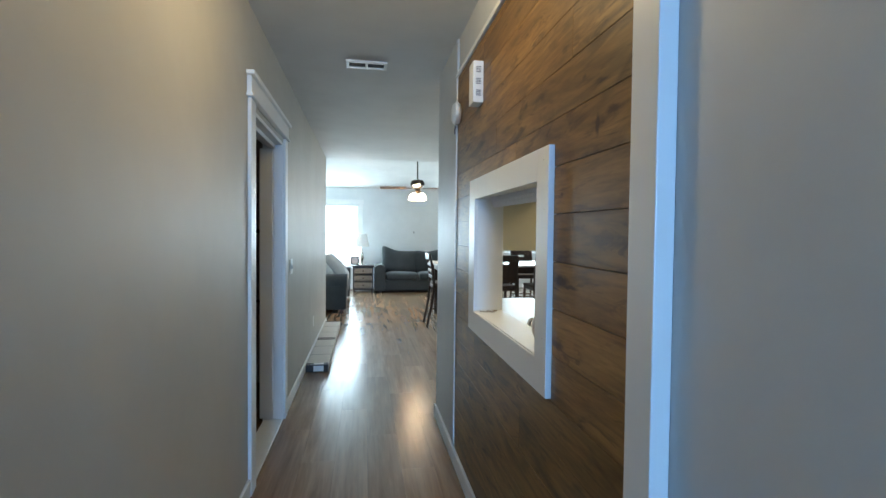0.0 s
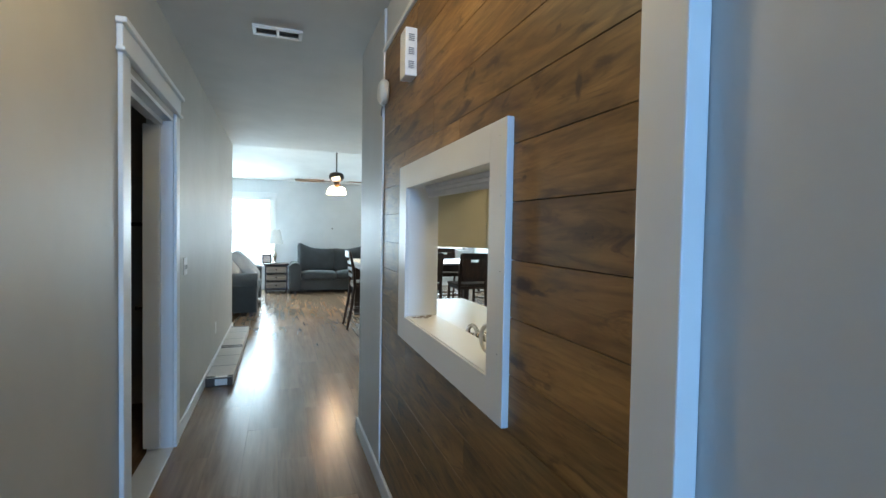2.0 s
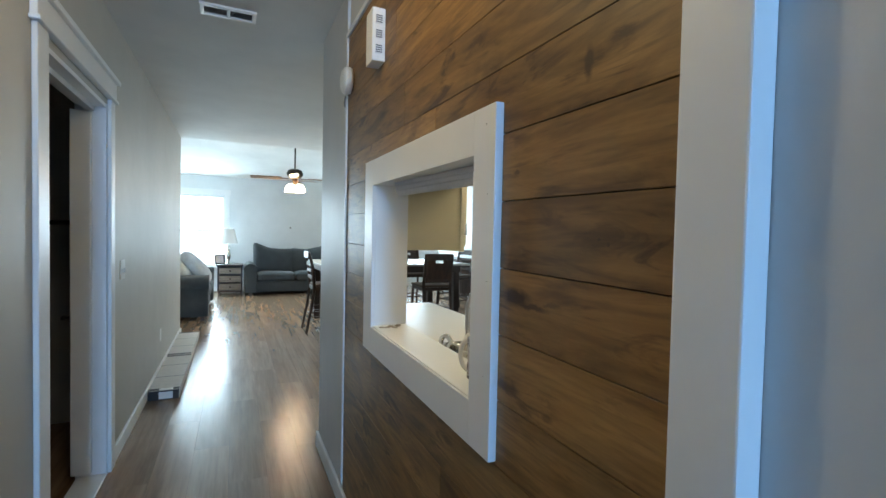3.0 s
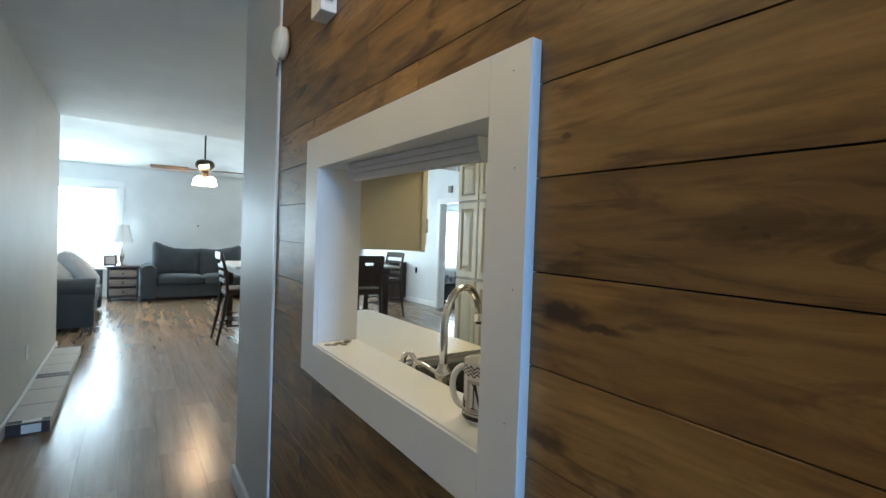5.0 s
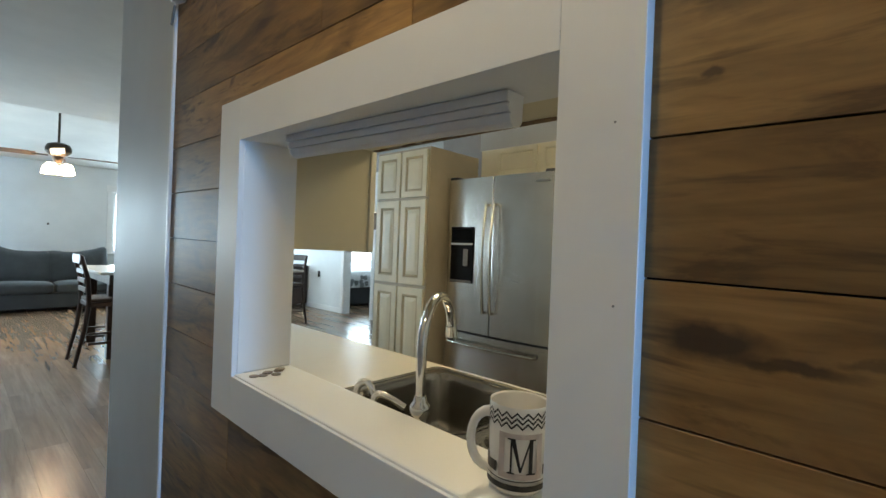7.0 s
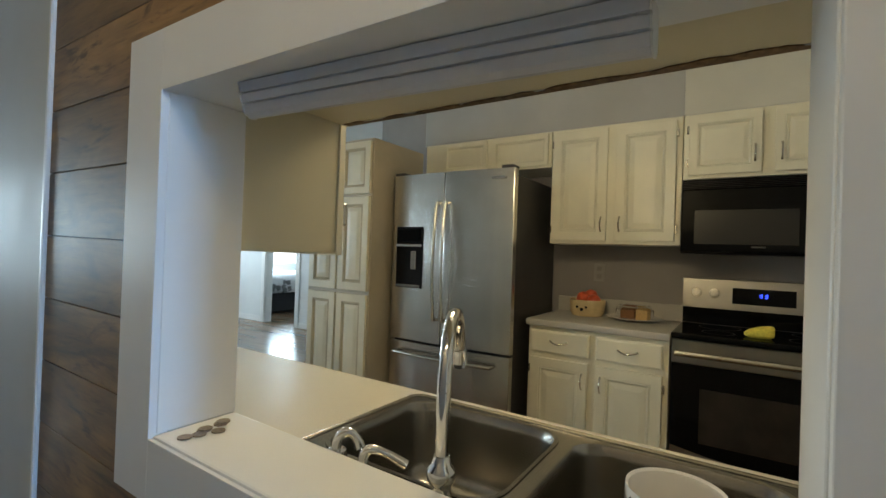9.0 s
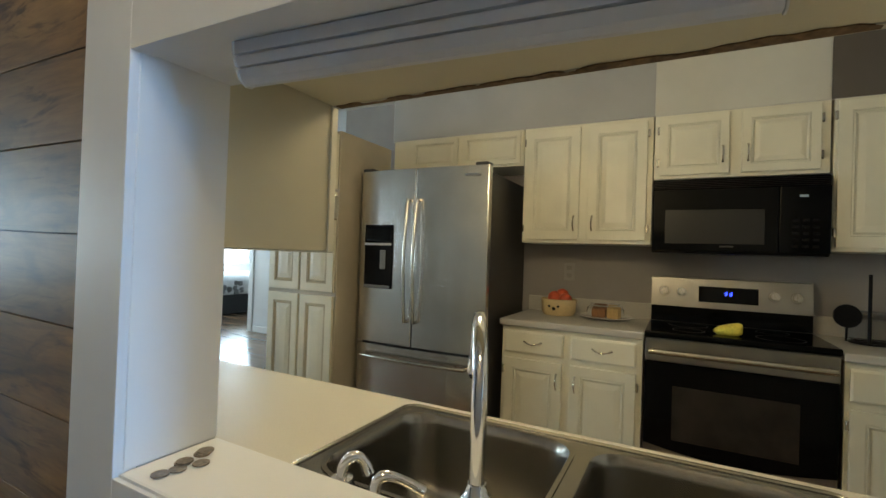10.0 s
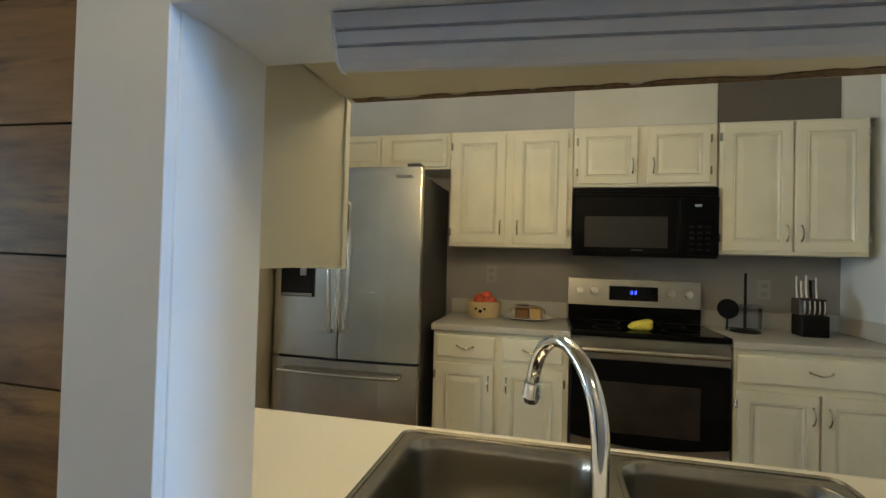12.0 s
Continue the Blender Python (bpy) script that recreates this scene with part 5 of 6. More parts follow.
s = thing("kitchen_sink", (1.2, 2.04, CZ - 0.2), "double-bowl stainless steel sink set in the beige worktop", "sink")
B1, B2 = (2.055, 2.424), (1.655, 2.010)
BX0, BX1 = 1.055, 1.394
for (a, b) in (B1, B2):
    bm, _ = basin(a, b, BX0, BX1, CZ + 0.004, 0.185)
    bl = part("bowl", bm, M_STEEL_DULL, s, "", True)
    part("drain", lathe(bmesh.new(), [(0, 0.002), (0.020, 0.002), (0.024, 0.006), (0.042, 0.005), (0.044, 0.0)], ((BX0 + BX1) / 2, (a + b) / 2, CZ - 0.181)), M_CHROME, bl, "", True)
# rim deck: a plate with two rounded holes
bm = bmesh.new()
def plate_loop(x0, x1, y0, y1, r, z):
    pts = []
    for cx, cy, a0 in ((x1 - r, y1 - r, 0), (x0 + r, y1 - r, 90), (x0 + r, y0 + r, 180), (x1 - r, y0 + r, 270)):
        for k in range(7):
            a = radians(a0 + 15 * k)
            pts.append(bm.verts.new((cx + r * math.cos(a), cy + r * math.sin(a), z)))
    for k in range(len(pts)):
        bm.edges.new((pts[k], pts[(k + 1) % len(pts)]))
    return pts
outer = plate_loop(SX0, SX1, SY0, SY1, 0.03, CZ + 0.0055)
for (a, b) in (B1, B2):
    plate_loop(BX0 - 0.010, BX1 + 0.010, a - 0.010, b + 0.010, 0.068, CZ + 0.0055)
bmesh.ops.triangle_fill(bm, use_beauty=True, use_dissolve=False, edges=bm.edges[:])
deck = part("rim", bm, M_STEEL_DULL, s, "", False)
bm = bmesh.new()
rim = []
for k in range(29):
    seg = k % 28
    corner, q = divmod(seg, 7)
    r = 0.03
    cx, cy, a0 = ((SX1 - r, SY1 - r, 0), (SX0 + r, SY1 - r, 90), (SX0 + r, SY0 + r, 180), (SX1 - r, SY0 + r, 270))[corner]
    a = radians(a0 + 15 * q)
    rim.append((cx + (r - 0.004) * math.cos(a), cy + (r - 0.004) * math.sin(a), CZ + 0.0045))
tube(bm, rim, 0.0055, 8)
part("rolled_edge", bm, M_STEEL_DULL, s, "bright rolled steel edge", True)

# faucet
FAX, FAY = 0.980, 2.091
c = thing("faucet", (FAX, FAY, CZ + 0.005), "polished chrome gooseneck kitchen faucet behind the sink", "faucet")
part("base", lathe(bmesh.new(), [(0, 0), (0.026, 0), (0.027, 0.008), (0.018, 0.016), (0.0155, 0.046), (0.0165, 0.052), (0.0205, 0.058), (0.0215, 0.066), (0.0205, 0.074), (0.0145, 0.080), (0.0118, 0.092), (0, 0.092)], (FAX, FAY, CZ + 0.0056)), M_CHROME, c, "", True)
pts = [(FAX, FAY, CZ + 0.08), (FAX, FAY, CZ + 0.14), (FAX, FAY, CZ + 0.188)]
R = 0.099
dirx, diry = 0.909, 0.417
for k in range(1, 29):
    a = math.pi * 0.95 * k / 28
    o = R - R * math.cos(a)
    pts.append((FAX + dirx * o, FAY + diry * o, CZ + 0.188 + R * math.sin(a)))
part("spout", tube(bmesh.new(), pts, 0.0103, 20), M_CHROME, c, "", True)
tip = Vector(pts[-1])
dn = (tip - Vector(pts[-2])).normalized()
bm = bmesh.new()
cyl(bm, tip - dn * 0.004, tip + dn * 0.020, 0.0128, 0.0150, 20)
cyl(bm, tip + dn * 0.020, tip + dn * 0.030, 0.0140, 0.0110, 20)
part("aerator", bm, M_CHROME, c, "", True)
c = thing("tap_lever", (FAX, 2.31, CZ + 0.005), "chrome tap lever on the sink beside the faucet", "tap")
part("base", lathe(bmesh.new(), [(0, 0), (0.024, 0), (0.025, 0.008), (0.018, 0.016), (0.019, 0.03), (0.016, 0.042), (0, 0.046)], (0.985, 2.305, CZ + 0.0056)), M_CHROME, c, "", True)
part("lever", tube(bmesh.new(), smooth_path([(0.985, 2.305, CZ + 0.040), (0.985, 2.304, CZ + 0.060), (0.991, 2.298, CZ + 0.074), (1.000, 2.289, CZ + 0.076), (1.008, 2.281, CZ + 0.064), (1.012, 2.277, CZ + 0.050)]), swell(0.0085, 0.0075, 31, 0.002), 14), M_CHROME, c, "", True)
c = thing("side_sprayer", (0.99, 2.235, CZ + 0.005), "chrome side sprayer lever lying by the sink", "sprayer")
part("base", lathe(bmesh.new(), [(0, 0), (0.022, 0), (0.022, 0.008), (0.014, 0.018), (0, 0.022)], (0.990, 2.250, CZ + 0.0056)), M_CHROME, c, "", True)
part("spray_head", tube(bmesh.new(), smooth_path([(0.990, 2.250, CZ + 0.02), (0.992, 2.249, CZ + 0.050), (1.000, 2.240, CZ + 0.060), (1.016, 2.222, CZ + 0.052), (1.038, 2.198, CZ + 0.032)]), swell(0.0095, 0.0058, 25, 0.003), 14), M_CHROME, c, "", True)

# cabinets that flank and bridge the opening on the kitchen side
c = thing("wall_cabinet", (1.05, 2.78, 1.28), "tan-sided wall cabinet hung beside the pass-through", "cabinet")
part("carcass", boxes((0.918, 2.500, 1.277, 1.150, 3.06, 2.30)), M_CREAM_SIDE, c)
part("face_frame", boxes((1.1505, 2.497, 1.272, 1.170, 3.06, 2.30), bevel=0.002), M_CREAM, c)
dd = part("door", loft(bmesh.new(), lambda u, v, d: (1.190 - d, u, v), 2.520, 1.295, 3.04, 2.28, DOOR_RINGS), M_CREAM, c)
part("hinge", boxes((1.166, 2.500, 1.34, 1.182, 2.512, 1.39), bevel=0.002), M_NICKEL, dd)
c = thing("wall_cabinet", (1.05, 1.4, 1.27), "white wall cabinet hung on the other side of the pass-through", "cabinet")
part("carcass", boxes((0.918, 1.05, 1.268, 1.150, 1.648, 2.30)), M_TRIM, c)
part("face_frame", boxes((1.1505, 1.05, 1.264, 1.170, 1.652, 2.30), bevel=0.002), M_TRIM, c)
c = thing("bridge_cabinet", (1.05, 2.07, 1.56), "short cabinet bridging above the sink with a yellow-tinted torn underside", "cabinet")
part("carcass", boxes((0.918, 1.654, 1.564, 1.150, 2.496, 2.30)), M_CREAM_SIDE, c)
part("face_frame", boxes((1.1505, 1.656, 1.562, 1.166, 2.494, 2.30)), M_KWHITE, c)
bm = bmesh.new()
rng = random.Random(11)
ys = [2.485 - k * 0.0125 for k in range(66)]
top, bot = [], []
for y in ys:
    w = 0.5 + 0.5 * noise.noise((y * 7.0, 3.1, 0)) + 0.35 * noise.noise((y * 31.0, 1.7, 0))
    w = max(0.04, min(1.0, w)) * 0.030
    bot.append((bm.verts.new((1.163 - w, y, 1.5615)), bm.verts.new((1.163 - w, y, 1.5635))))
    top.append((bm.verts.new((1.164, y, 1.5615)), bm.verts.new((1.164, y, 1.5635))))
for k in range(len(ys) - 1):
    bm.faces.new((bot[k][0], bot[k + 1][0], top[k + 1][0], top[k][0]))
    bm.faces.new((bot[k][0], bot[k][1], bot[k + 1][1], bot[k + 1][0]))
    bm.faces.new((top[k][0], top[k + 1][0], top[k + 1][1], top[k][1]))
part("torn_edge", bm, M_RAW, c, "dark torn particle board edge")
# strip light under the bridge
c = thing("strip_light", (0.88, 2.05, 1.48), "unlit white ribbed strip light fixture under the bridging cabinet", "light fixture")
pr = [(0, 1.5175), (0.001, 1.503), (0.006, 1.5025), (0.006, 1.500), (0.002, 1.4995), (0.006, 1.490), (0.011, 1.4895), (0.011, 1.487), (0.007, 1.4865),
      (0.012, 1.476), (0.019, 1.471), (0.028, 1.472), (0.035, 1.480), (0.037, 1.5175)]


def fixture(y0, y1, grow=0.0):
    """A length of the ribbed housing, which stands a little askew to the wall."""
    bm = bmesh.new()
    ends = [[bm.verts.new((0.812 + 0.061 * (2.352 - y) + x + grow * (1 if x > 0.018 else -1), y, z - grow * (z < 1.51) + LEAN * (y - 2.10))) for x, z in pr] for y in (y0, y1)]
    for k in range(len(pr)):
        k2 = (k + 1) % len(pr)
        bm.faces.new((ends[0][k], ends[0][k2], ends[1][k2], ends[1][k]))
    bm.faces.new(ends[0])
    bm.faces.new(ends[1][::-1])
    return bm


part("housing", fixture(1.812, 2.350), plain("grey_white_diffuser", (0.66, 0.66, 0.69), 0.5, 0, 40, 0.04), c)
for y in (1.8095, 2.3503):
    part("end_cap", fixture(y, y + 0.002, 0.0012), M_WHITEPLASTIC, c)

# mug
MUX, MUY, MUZ = 0.860, 1.782, OZ0 - 0.0030
c = thing("coffee_mug", (MUX, MUY, MUZ), "tall white ceramic mug with black zigzags and letter M", "mug")
part("cup", lathe(bmesh.new(), [(0, 0.0), (0.036, 0.0), (0.040, 0.004), (0.0435, 0.06), (0.0445, 0.118), (0.0440, 0.121), (0.0415, 0.119), (0.040, 0.06), (0.036, 0.010), (0, 0.008)], (MUX, MUY, MUZ), 40), M_CERAMIC, c, "", True)
hd = math.radians(124)
hx, hy = math.cos(hd), math.sin(hd)
hp = []
for k in range(11):
    a = math.pi * k / 10
    o = 0.040 + 0.032 * math.sin(a) ** 0.8
    hp.append((MUX + hx * o, MUY + hy * o, MUZ + 0.062 + 0.040 * math.cos(a)))
part("handle", tube(bmesh.new(), hp, [0.008, 0.0075, 0.007, 0.007, 0.007, 0.007, 0.007, 0.007, 0.007, 0.0075, 0.009], 10), M_CERAMIC, c, "", True)


def wrap(parent, name, rows_, material, label=""):
    """Thin printed patches wrapped round the mug: rows of (angle0, angle1, z0, z1, skew)."""
    bm = bmesh.new()
    for a0, a1, z0, z1, skew in rows_:
        r = 0.0449
        n = max(1, int(abs(a1 - a0) / 8))
        prev = None
        for k in range(n + 1):
            a = radians(a0 + (a1 - a0) * k / n)
            dz = skew * (k / n)
            col = [bm.verts.new((MUX + r * math.cos(a), MUY + r * math.sin(a), MUZ + z + dz)) for z in (z0, z1)]
            if prev:
                bm.faces.new((prev[0], col[0], col[1], prev[1]))
            prev = col
    return part(name, bm, material, parent, label)


zig = []
for q in range(18):
    a = q * 20
    for zz in (0.092, 0.099, 0.106):
        zig += [(a, a + 10, zz, zz + 0.0032, 0.007), (a + 10, a + 20, zz + 0.007, zz + 0.0102, -0.007)]
wrap(c, "zigzag_band", zig, M_BLACKPRINT, "black zigzag print")
wrap(c, "base_band", [(0, 360, 0.010, 0.018, 0), (0, 360, 0.0225, 0.024, 0)], M_BLACKPRINT, "black lines near the base")
for q in ((176, 262, 0.026, 0.034, 0), (176, 262, 0.080, 0.087, 0), (176, 188, 0.034, 0.080, 0), (250, 262, 0.034, 0.080, 0)):
    wrap(c, "print_patch", [q], M_MAUVE, "mauve watercolour print")
wrap(c, "dark_band", [(0, 172, 0.030, 0.044, 0), (266, 360, 0.030, 0.044, 0)], M_BLACKPRINT, "black printed stripe")
la = math.radians(-140)
bm = bmesh.new()


def stroke(bm, pts, d=0.0005):
    """A flat printed stroke: a quad in the plane of the letter, given thickness."""
    a = [bm.verts.new((x, y, 0)) for x, y in pts]
    b = [bm.verts.new((x, y, d)) for x, y in pts]
    for k in range(len(pts)):
        bm.faces.new((a[k], a[(k + 1) % len(pts)], b[(k + 1) % len(pts)], b[k]))
    bm.faces.new(b)
    bm.faces.new(a[::-1])


for q in (((-0.0125, -0.018), (-0.0105, -0.018), (-0.0105, 0.018), (-0.0125, 0.018)), ((0.0085, -0.018), (0.0130, -0.018), (0.0130, 0.018), (0.0085, 0.018)),
          ((-0.0125, 0.018), (-0.0020, -0.016), (0.0005, -0.016), (-0.0072, 0.018)), ((-0.0020, -0.016), (0.0000, -0.016), (0.0110, 0.018), (0.0092, 0.018)),
          ((-0.0155, -0.0185), (-0.0075, -0.0185), (-0.0075, -0.0172), (-0.0155, -0.0172)), ((0.0060, -0.0185), (0.0160, -0.0185), (0.0160, -0.0172), (0.0060, -0.0172)),
          ((-0.0158, 0.0170), (-0.0070, 0.0170), (-0.0070, 0.0184), (-0.0158, 0.0184)), ((0.0085, 0.0170), (0.0160, 0.0170), (0.0160, 0.0184), (0.0085, 0.0184))):
    stroke(bm, q)
for v in bm.verts:
    a = la + 1.28 * v.co.x / 0.0449
    r = 0.0452 + v.co.z
    v.co = Vector((MUX + r * math.cos(a), MUY + r * math.sin(a), MUZ + 0.057 + 1.28 * v.co.y))
part("letter", bm, M_BLACKPRINT, c, "black serif capital M")
c.scale = (0.885, 0.885, 0.943)

# coins on the sill
for (x, y, k, tl) in ((0.805, 2.447, 1, 0), (0.824, 2.441, 1, 1), (0.838, 2.452, 2, 0), (0.868, 2.456, 3, 0), (0.850, 2.432, 1, 0)):
    bm = bmesh.new()
    for q in range(k):
        cyl(bm, (x + 0.002 * q, y - 0.001 * q, OZ0 + 0.0050 + q * 0.0019), (x + 0.002 * q, y - 0.001 * q, OZ0 + 0.0067 + q * 0.0019), 0.0105, n=20)
    solid("coin", bm, M_COIN, "tarnished coins lying on the white sill", "coin", "coins on the sill")

# ---- things on the far worktops ----
WZ = 0.915
c = thing("snack_basket", (3.40, 2.565, WZ), "small cream basket with a printed face holding red fruit", "basket")
part("basket", lathe(bmesh.new(), [(0, 0), (0.092, 0), (0.105, 0.02), (0.112, 0.098), (0.108, 0.103), (0.098, 0.03), (0, 0.012)], (3.42, 2.565, WZ), 24), M_BASKET, c, "", True)
for y, z, r in ((2.600, 0.060, 0.008), (2.545, 0.060, 0.008), (2.572, 0.045, 0.011)):
    bm = bmesh.new()
    bmesh.ops.create_uvsphere(bm, u_segments=10, v_segments=6, radius=r, matrix=Matrix.Translation((3.312, y, WZ + z)))
    part("spot", bm, M_BLACK, c)
for (x, y, z, r) in ((3.42, 2.59, 0.105, 0.046), (3.40, 2.52, 0.098, 0.042), (3.44, 2.55, 0.125, 0.042)):
    bm = bmesh.new()
    bmesh.ops.create_icosphere(bm, subdivisions=3, radius=r, matrix=Matrix.Translation((x, y, WZ + z)))
    for v in bm.verts:
        v.co += v.normal * 0.004 * noise.noise(v.co * 30)
    solid("fruit", bm, M_RED, "red fruit heaped in a small basket", "fruit", "fruit in the basket", smooth=True)
c = thing("cake_plate", (3.43, 2.28, WZ), "white plate with cut cake under a clear lid", "plate")
part("plate", lathe(bmesh.new(), [(0, 0.001), (0.11, 0.001), (0.158, 0.014), (0.159, 0.018), (0.11, 0.007), (0, 0.006)], (3.43, 2.28, WZ), 36), M_CERAMIC, c, "", True)
part("clear_lid", lathe(bmesh.new(), [(0.112, 0.012), (0.108, 0.06), (0.085, 0.088), (0.02, 0.098), (0, 0.098), (0, 0.096), (0.083, 0.086), (0.106, 0.06), (0.110, 0.012)], (3.43, 2.28, WZ), 36), M_CLEAR, c, "clear plastic dome", True).visible_shadow = False
solid("cake_piece", boxes((3.37, 2.20, WZ + 0.0075, 3.45, 2.265, WZ + 0.068), bevel=0.006, seg=2), M_CAKE, "pale cut piece of cake on a plate", "cake", "cake on the plate", smooth=True)
solid("cake_piece", boxes((3.385, 2.275, WZ + 0.0075, 3.475, 2.35, WZ + 0.058), bevel=0.008, seg=2), M_CAKEDARK, "brown cut piece of cake on a plate", "cake", "cake on the plate", smooth=True)
# spoon rest on the cooktop
bm = bmesh.new()
pad(bm, 3.085, 1.600, 0.9268, 3.150, 1.722, 0.968, 0.006, 6)
for v in bm.verts:
    v.co.z -= 0.020 * ((v.co.y - 1.66) / 0.07) * (v.co.z > 0.95)
c = thing("cleaning_sponge", (3.12, 1.66, 0.9265), "yellow sponge lying on the black cooktop", "sponge")
part("sponge", bm, M_YELLOW, c, "", True)
# paper towel stand, wire
c = thing("towel_stand", (3.36, 1.06, WZ), "black wire kitchen towel stand on the worktop", "towel stand")
ring = [(3.36 + 0.075 * math.cos(k * math.pi / 12), 1.06 + 0.075 * math.sin(k * math.pi / 12), WZ + 0.006) for k in range(25)]
part("ring_base", tube(bmesh.new(), ring, 0.005, 8), M_BLACK, c, "", True)
part("cross_bar", cyl(bmesh.new(), (3.36, 0.985, WZ + 0.006), (3.36, 1.135, WZ + 0.006), 0.004), M_BLACK, c, "", True)
part("post", cyl(bmesh.new(), (3.36, 1.06, WZ + 0.004), (3.36, 1.06, WZ + 0.335), 0.0075), M_BLACK, c, "", True)
c = thing("trivet", (3.42, 1.16, WZ), "round black cast trivet leaning on the wire stand", "trivet")
bm = bmesh.new()
lathe(bm, [(0, 0), (0.055, 0), (0.058, 0.006), (0.055, 0.012), (0, 0.012)])
bm.transform(Matrix.Translation((3.40, 1.135, WZ + 0.125)) @ Matrix.Rotation(radians(-82), 4, "Y"))
part("disc", bm, M_BLACK, c, "", True)
part("stem", cyl(bmesh.new(), (3.41, 1.135, WZ + 0.001), (3.40, 1.135, WZ + 0.08), 0.005), M_BLACK, c)
c = thing("storage_box", (3.5, 1.0, WZ), "clear plastic food box against the wall", "food box")
bm = boxes((3.46, 0.93, WZ + 0.001, 3.575, 1.10, WZ + 0.13), bevel=0.008, seg=2)
part("box_body", bm, M_CLEAR, c, "", True)
part("box_lid", boxes((3.455, 0.925, WZ + 0.1305, 3.579, 1.105, WZ + 0.145), bevel=0.004), M_GREYSLOT, c)
# knife block
c = thing("knife_block", (3.34, 0.735, WZ), "dark knife block full of steel-handled knives", "knife block")
bm = boxes((-0.055, -0.066, 0, 0.06, 0.066, 0.115), bevel=0.004)
bm.transform(pose(3.35, 0.742, WZ + 0.001))
part("lower_block", bm, M_BLACK, c)
bm = boxes((-0.03, -0.064, 0.115, 0.07, 0.064, 0.205), bevel=0.004)
bm.transform(pose(3.35, 0.742, WZ + 0.0015))
part("upper_block", bm, M_DARKWOOD, c)
for r in range(2):
    for k in range(5):
        y = 0.742 - 0.048 + k * 0.024
        bm = bmesh.new()
        L = (0.115, 0.10, 0.125, 0.095, 0.12)[k] if r else 0.055
        x = 3.365 + r * 0.03
        z0 = WZ + (0.207 if r else 0.150)
        if r:
            tube(bm, [(x, y, z0), (x + 0.008, y, z0 + L * 0.5), (x + 0.010, y, z0 + L)], [0.008, 0.0075, 0.009], 8)
        else:
            tube(bm, [(3.316, y, z0 - 0.028), (3.311, y, z0), (3.313, y, z0 + 0.045)], [0.006, 0.0065, 0.0055], 8)
        part("knife", bm, M_CHROME if k != 1 or not r else M_BLACK, c, "steel knife handle", True)
for (y, z) in ((2.54, 1.13), (0.87, 1.09)):
    c = thing("wall_outlet", (KX - 0.006, y, z), "pale double outlet on the taupe kitchen wall", "outlet")
    part("plate", boxes((KX - 0.007, y - 0.036, z, KX - 0.001, y + 0.036, z + 0.118), bevel=0.002), plain("taupe_plate", (0.37, 0.34, 0.32), 0.4, 0, 30, 0.05), c)
    for q in (0.033, 0.085):
        part("socket", boxes((KX - 0.009, y - 0.016, z + q - 0.014, KX - 0.0065, y + 0.016, z + q + 0.014), bevel=0.004), M_KWALL, c)

# ---- planks of the hall wall ----
PH, SLOPE, PX0 = 0.1352, 0.0147, HR - 0.012


def slope_z(z, y):
    return z + SLOPE * (y - 1.4)


def quad_slab(bm, y0, y1, za, zb, x0, x1):
    """A thin board between two sloping lines, with eased front edges."""
    e = 0.0004
    back = [bm.verts.new((x1, y, z)) for y, z in ((y0, slope_z(za, y0)), (y1, slope_z(za, y1)), (y1, slope_z(zb, y1)), (y0, slope_z(zb, y0)))]
    mid = [bm.verts.new((x0 + e, v.co.y, v.co.z)) for v in back]
    cy, cz = (y0 + y1) / 2, sum(v.co.z for v in back) / 4
    frontv = [bm.verts.new((x0, v.co.y + (e if v.co.y < cy else -e), v.co.z + (e if k < 2 else -e))) for k, v in enumerate(back)]
    for a, b in ((back, mid), (mid, frontv)):
        for k in range(4):
            bm.faces.new((a[k], a[(k + 1) % 4], b[(k + 1) % 4], b[k]))
    bm.faces.new(frontv)
    bm.faces.new(back[::-1])


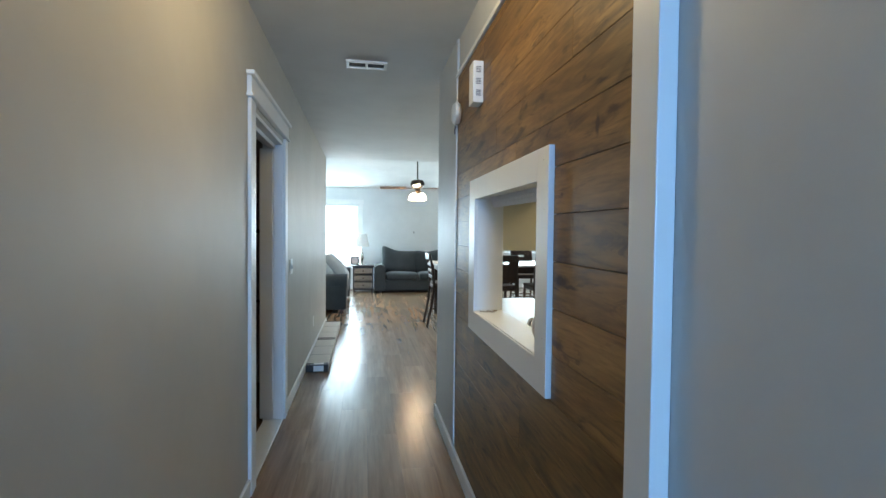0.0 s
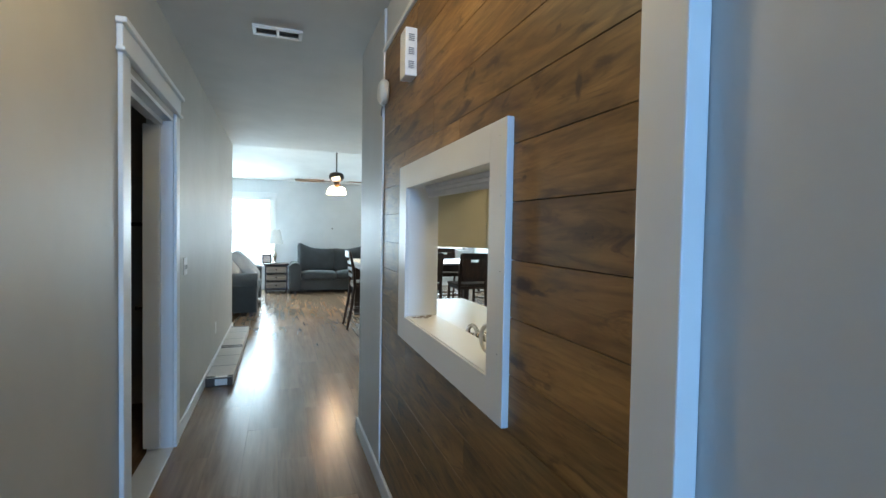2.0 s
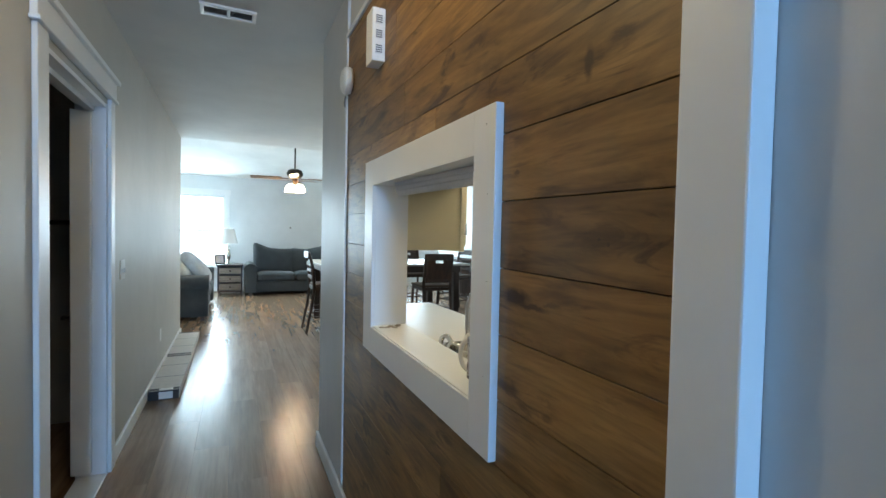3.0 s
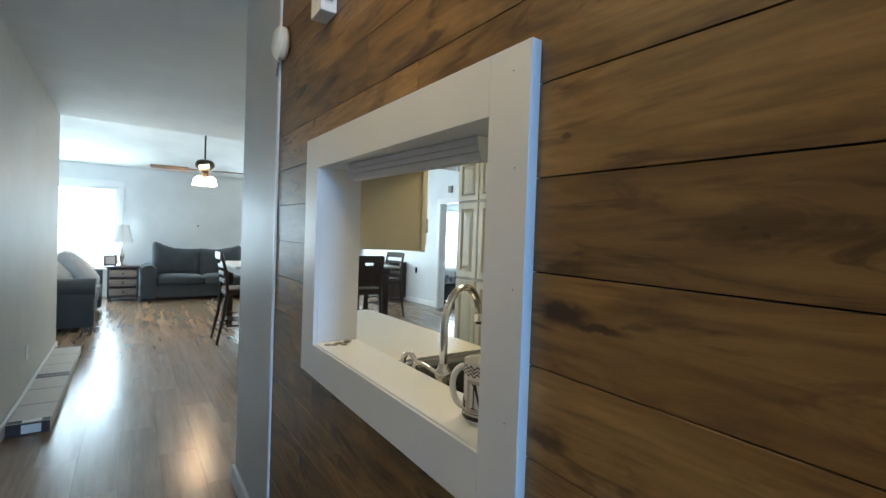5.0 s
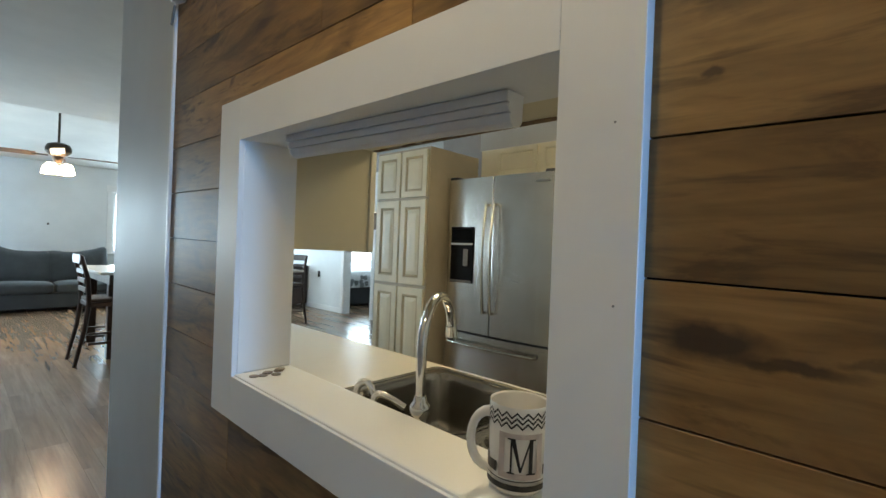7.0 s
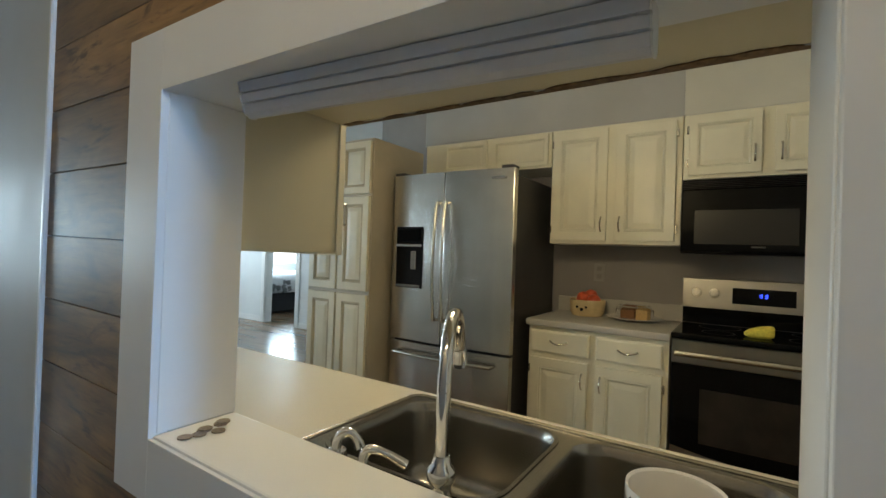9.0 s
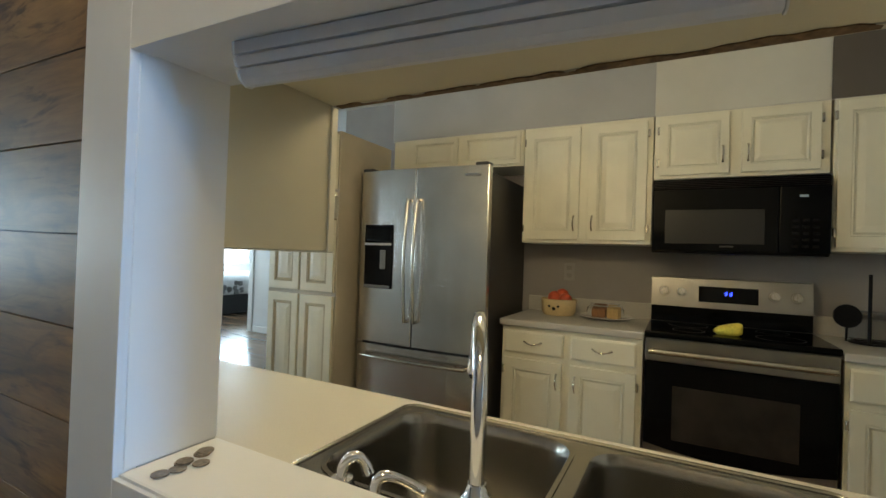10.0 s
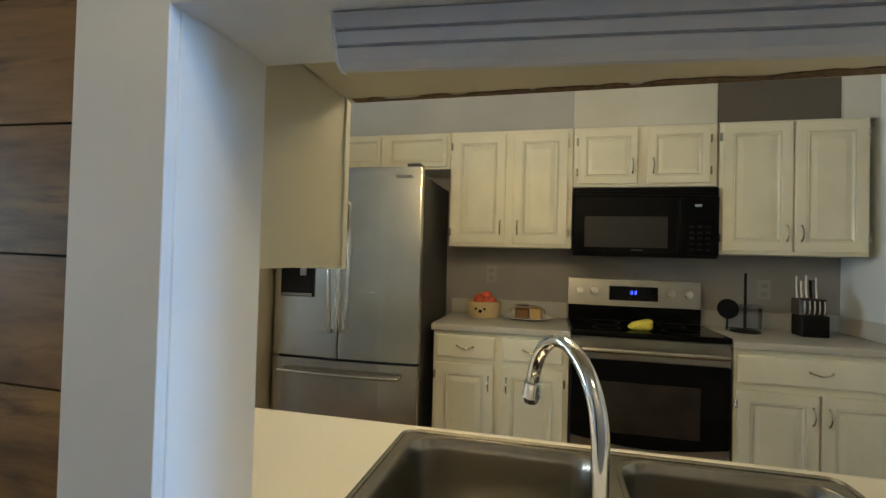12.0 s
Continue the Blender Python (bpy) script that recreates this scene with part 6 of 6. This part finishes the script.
plank_wall = structure("wall_plank_backing", boxes((HR - 0.004, 1.184, 0.002, HR - 0.0005, 3.017, 0.95), (HR - 0.004, 1.184, 0.95, HR - 0.0005, OY0 - 0.03, 1.56),
                                                   (HR - 0.004, OY1 + 0.03, 0.95, HR - 0.0005, 3.017, 1.56), (HR - 0.004, 1.184, 1.56, HR - 0.0005, 3.017, 2.275)), M_BLACK, "dark backing seen in the joints of the planks")
rng = random.Random(4)
HY0, HY1, HZ0, HZ1 = OY0 - 0.03, OY1 + 0.03, 0.93, 1.56
row, z = 0, 1.2700 - 10 * PH
while z < 2.27:
    za, zb = z + 0.0011, z + PH - 0.0011
    cuts = [1.184]
    first = {14: 1.50, 13: 2.20, 12: 1.95, 15: 2.30}.get(row, 1.35 + rng.random() * 1.3 if row < 7 or row > 15 else 1.8 + 0.5 * rng.random())
    cuts += [c for c in (first, first + 1.21 if row < 7 or row > 12 else 9) if 1.3 < c < 3.0]
    cuts.append(3.016)
    for y0, y1 in zip(cuts, cuts[1:]):
        y0, y1 = y0 + 0.0006, y1 - 0.0006
        bm = bmesh.new()
        cells = [(y0, min(y1, HY0), za, zb), (max(y0, HY1), y1, za, zb), (max(y0, HY0), min(y1, HY1), za, min(zb, HZ0)), (max(y0, HY0), min(y1, HY1), max(za, HZ1), zb)]
        if zb < HZ0 or za > HZ1:
            cells = [(y0, y1, za, zb)]
        cells = [(a, b, max(c, 0.02), min(e, 2.274 - SLOPE * 1.65)) for a, b, c, e in cells]
        cells = [q for q in cells if q[1] - q[0] > 0.004 and q[3] - q[2] > 0.003]
        for a, b, c, e in cells:
            quad_slab(bm, a, b, c, e, PX0, HR - 0.0042)
        if cells:
            part("plank", bm, M_WOODWALL, plank_wall)
        else:
            bm.free()
    z += PH
    row += 1

# ---- floor boards ----
floor = structure("floor", boxes((-2.1, -5.13, -0.06, KX + T, 4.52, -0.009), (-2.1, 4.5201, -0.06, 8.5, LY1 + T, -0.009)), M_BLACK, "brown wood-look laminate floor")
BW, BL = 0.193, 1.28
shared = {}


def board(x0, x1, y0, y1):
    """One floor board; boards of one size share their mesh."""
    key = (round(x1 - x0, 3), round(y1 - y0, 3))
    if key not in shared:
        w, l = key[0] / 2 - 0.0004, key[1] / 2 - 0.0004
        bm = boxes((-w, -l, -0.008, w, l, 0.0))
        shared[key] = mesh_of(bm, "board", M_FLOOR)
    ob = new("board", shared[key])
    ob.parent = floor
    ob.location = ((x0 + x1) / 2, (y0 + y1) / 2, 0.0)


rng = random.Random(9)
spaces = ((HL - T, HR + 0.14, -1.2, HALL_END), (HR + 0.14, LX1 + 0.1, 4.2, HALL_END), (LX0, LX1 + 0.1, HALL_END, LY1))
far = bmesh.new()
count = 0
for sx0, sx1, sy0, sy1 in spaces:
    k = math.floor((sx0 + 3) / BW)
    while -3 + k * BW < sx1:
        x0, x1 = max(sx0, -3 + k * BW), min(sx1, -3 + (k + 1) * BW)
        y = sy0 - round(((k * 0.377) % 1) * 8) / 8 * BL
        while y < sy1:
            y0, y1 = max(y, sy0), min(y + BL, sy1)
            if x1 - x0 > 0.01 and y1 - y0 > 0.01:
                if count < 320 and x0 < 3.2:
                    board(x0, x1, y0, y1)
                    count += 1
                else:
                    box(far, x0 + 0.0004, y0 + 0.0004, -0.008, x1 - 0.0004, y1 - 0.0004, 0.0)
            y += BL
        k += 1
part("far_boards", far, M_FLOOR, floor)
tagged(floor.children[-1], kind="stuff")
kf = boxes((KW, KY0, -0.0085, KX, 4.2, -0.0005))
structure("floor_kitchen", kf, M_FLOOR, "brown laminate kitchen floor")
structure("floor_side_rooms", boxes((-2.0, 2.2, -0.0085, HL - T - 0.001, 4.7, -0.0005), (LX1 + 0.101, 6.2, -0.0085, 8.4, 11.2, -0.0005), (HL - T, -5.0, -0.0085, HR, -1.201, -0.0005)), M_FLOOR, "brown laminate floor in side rooms")
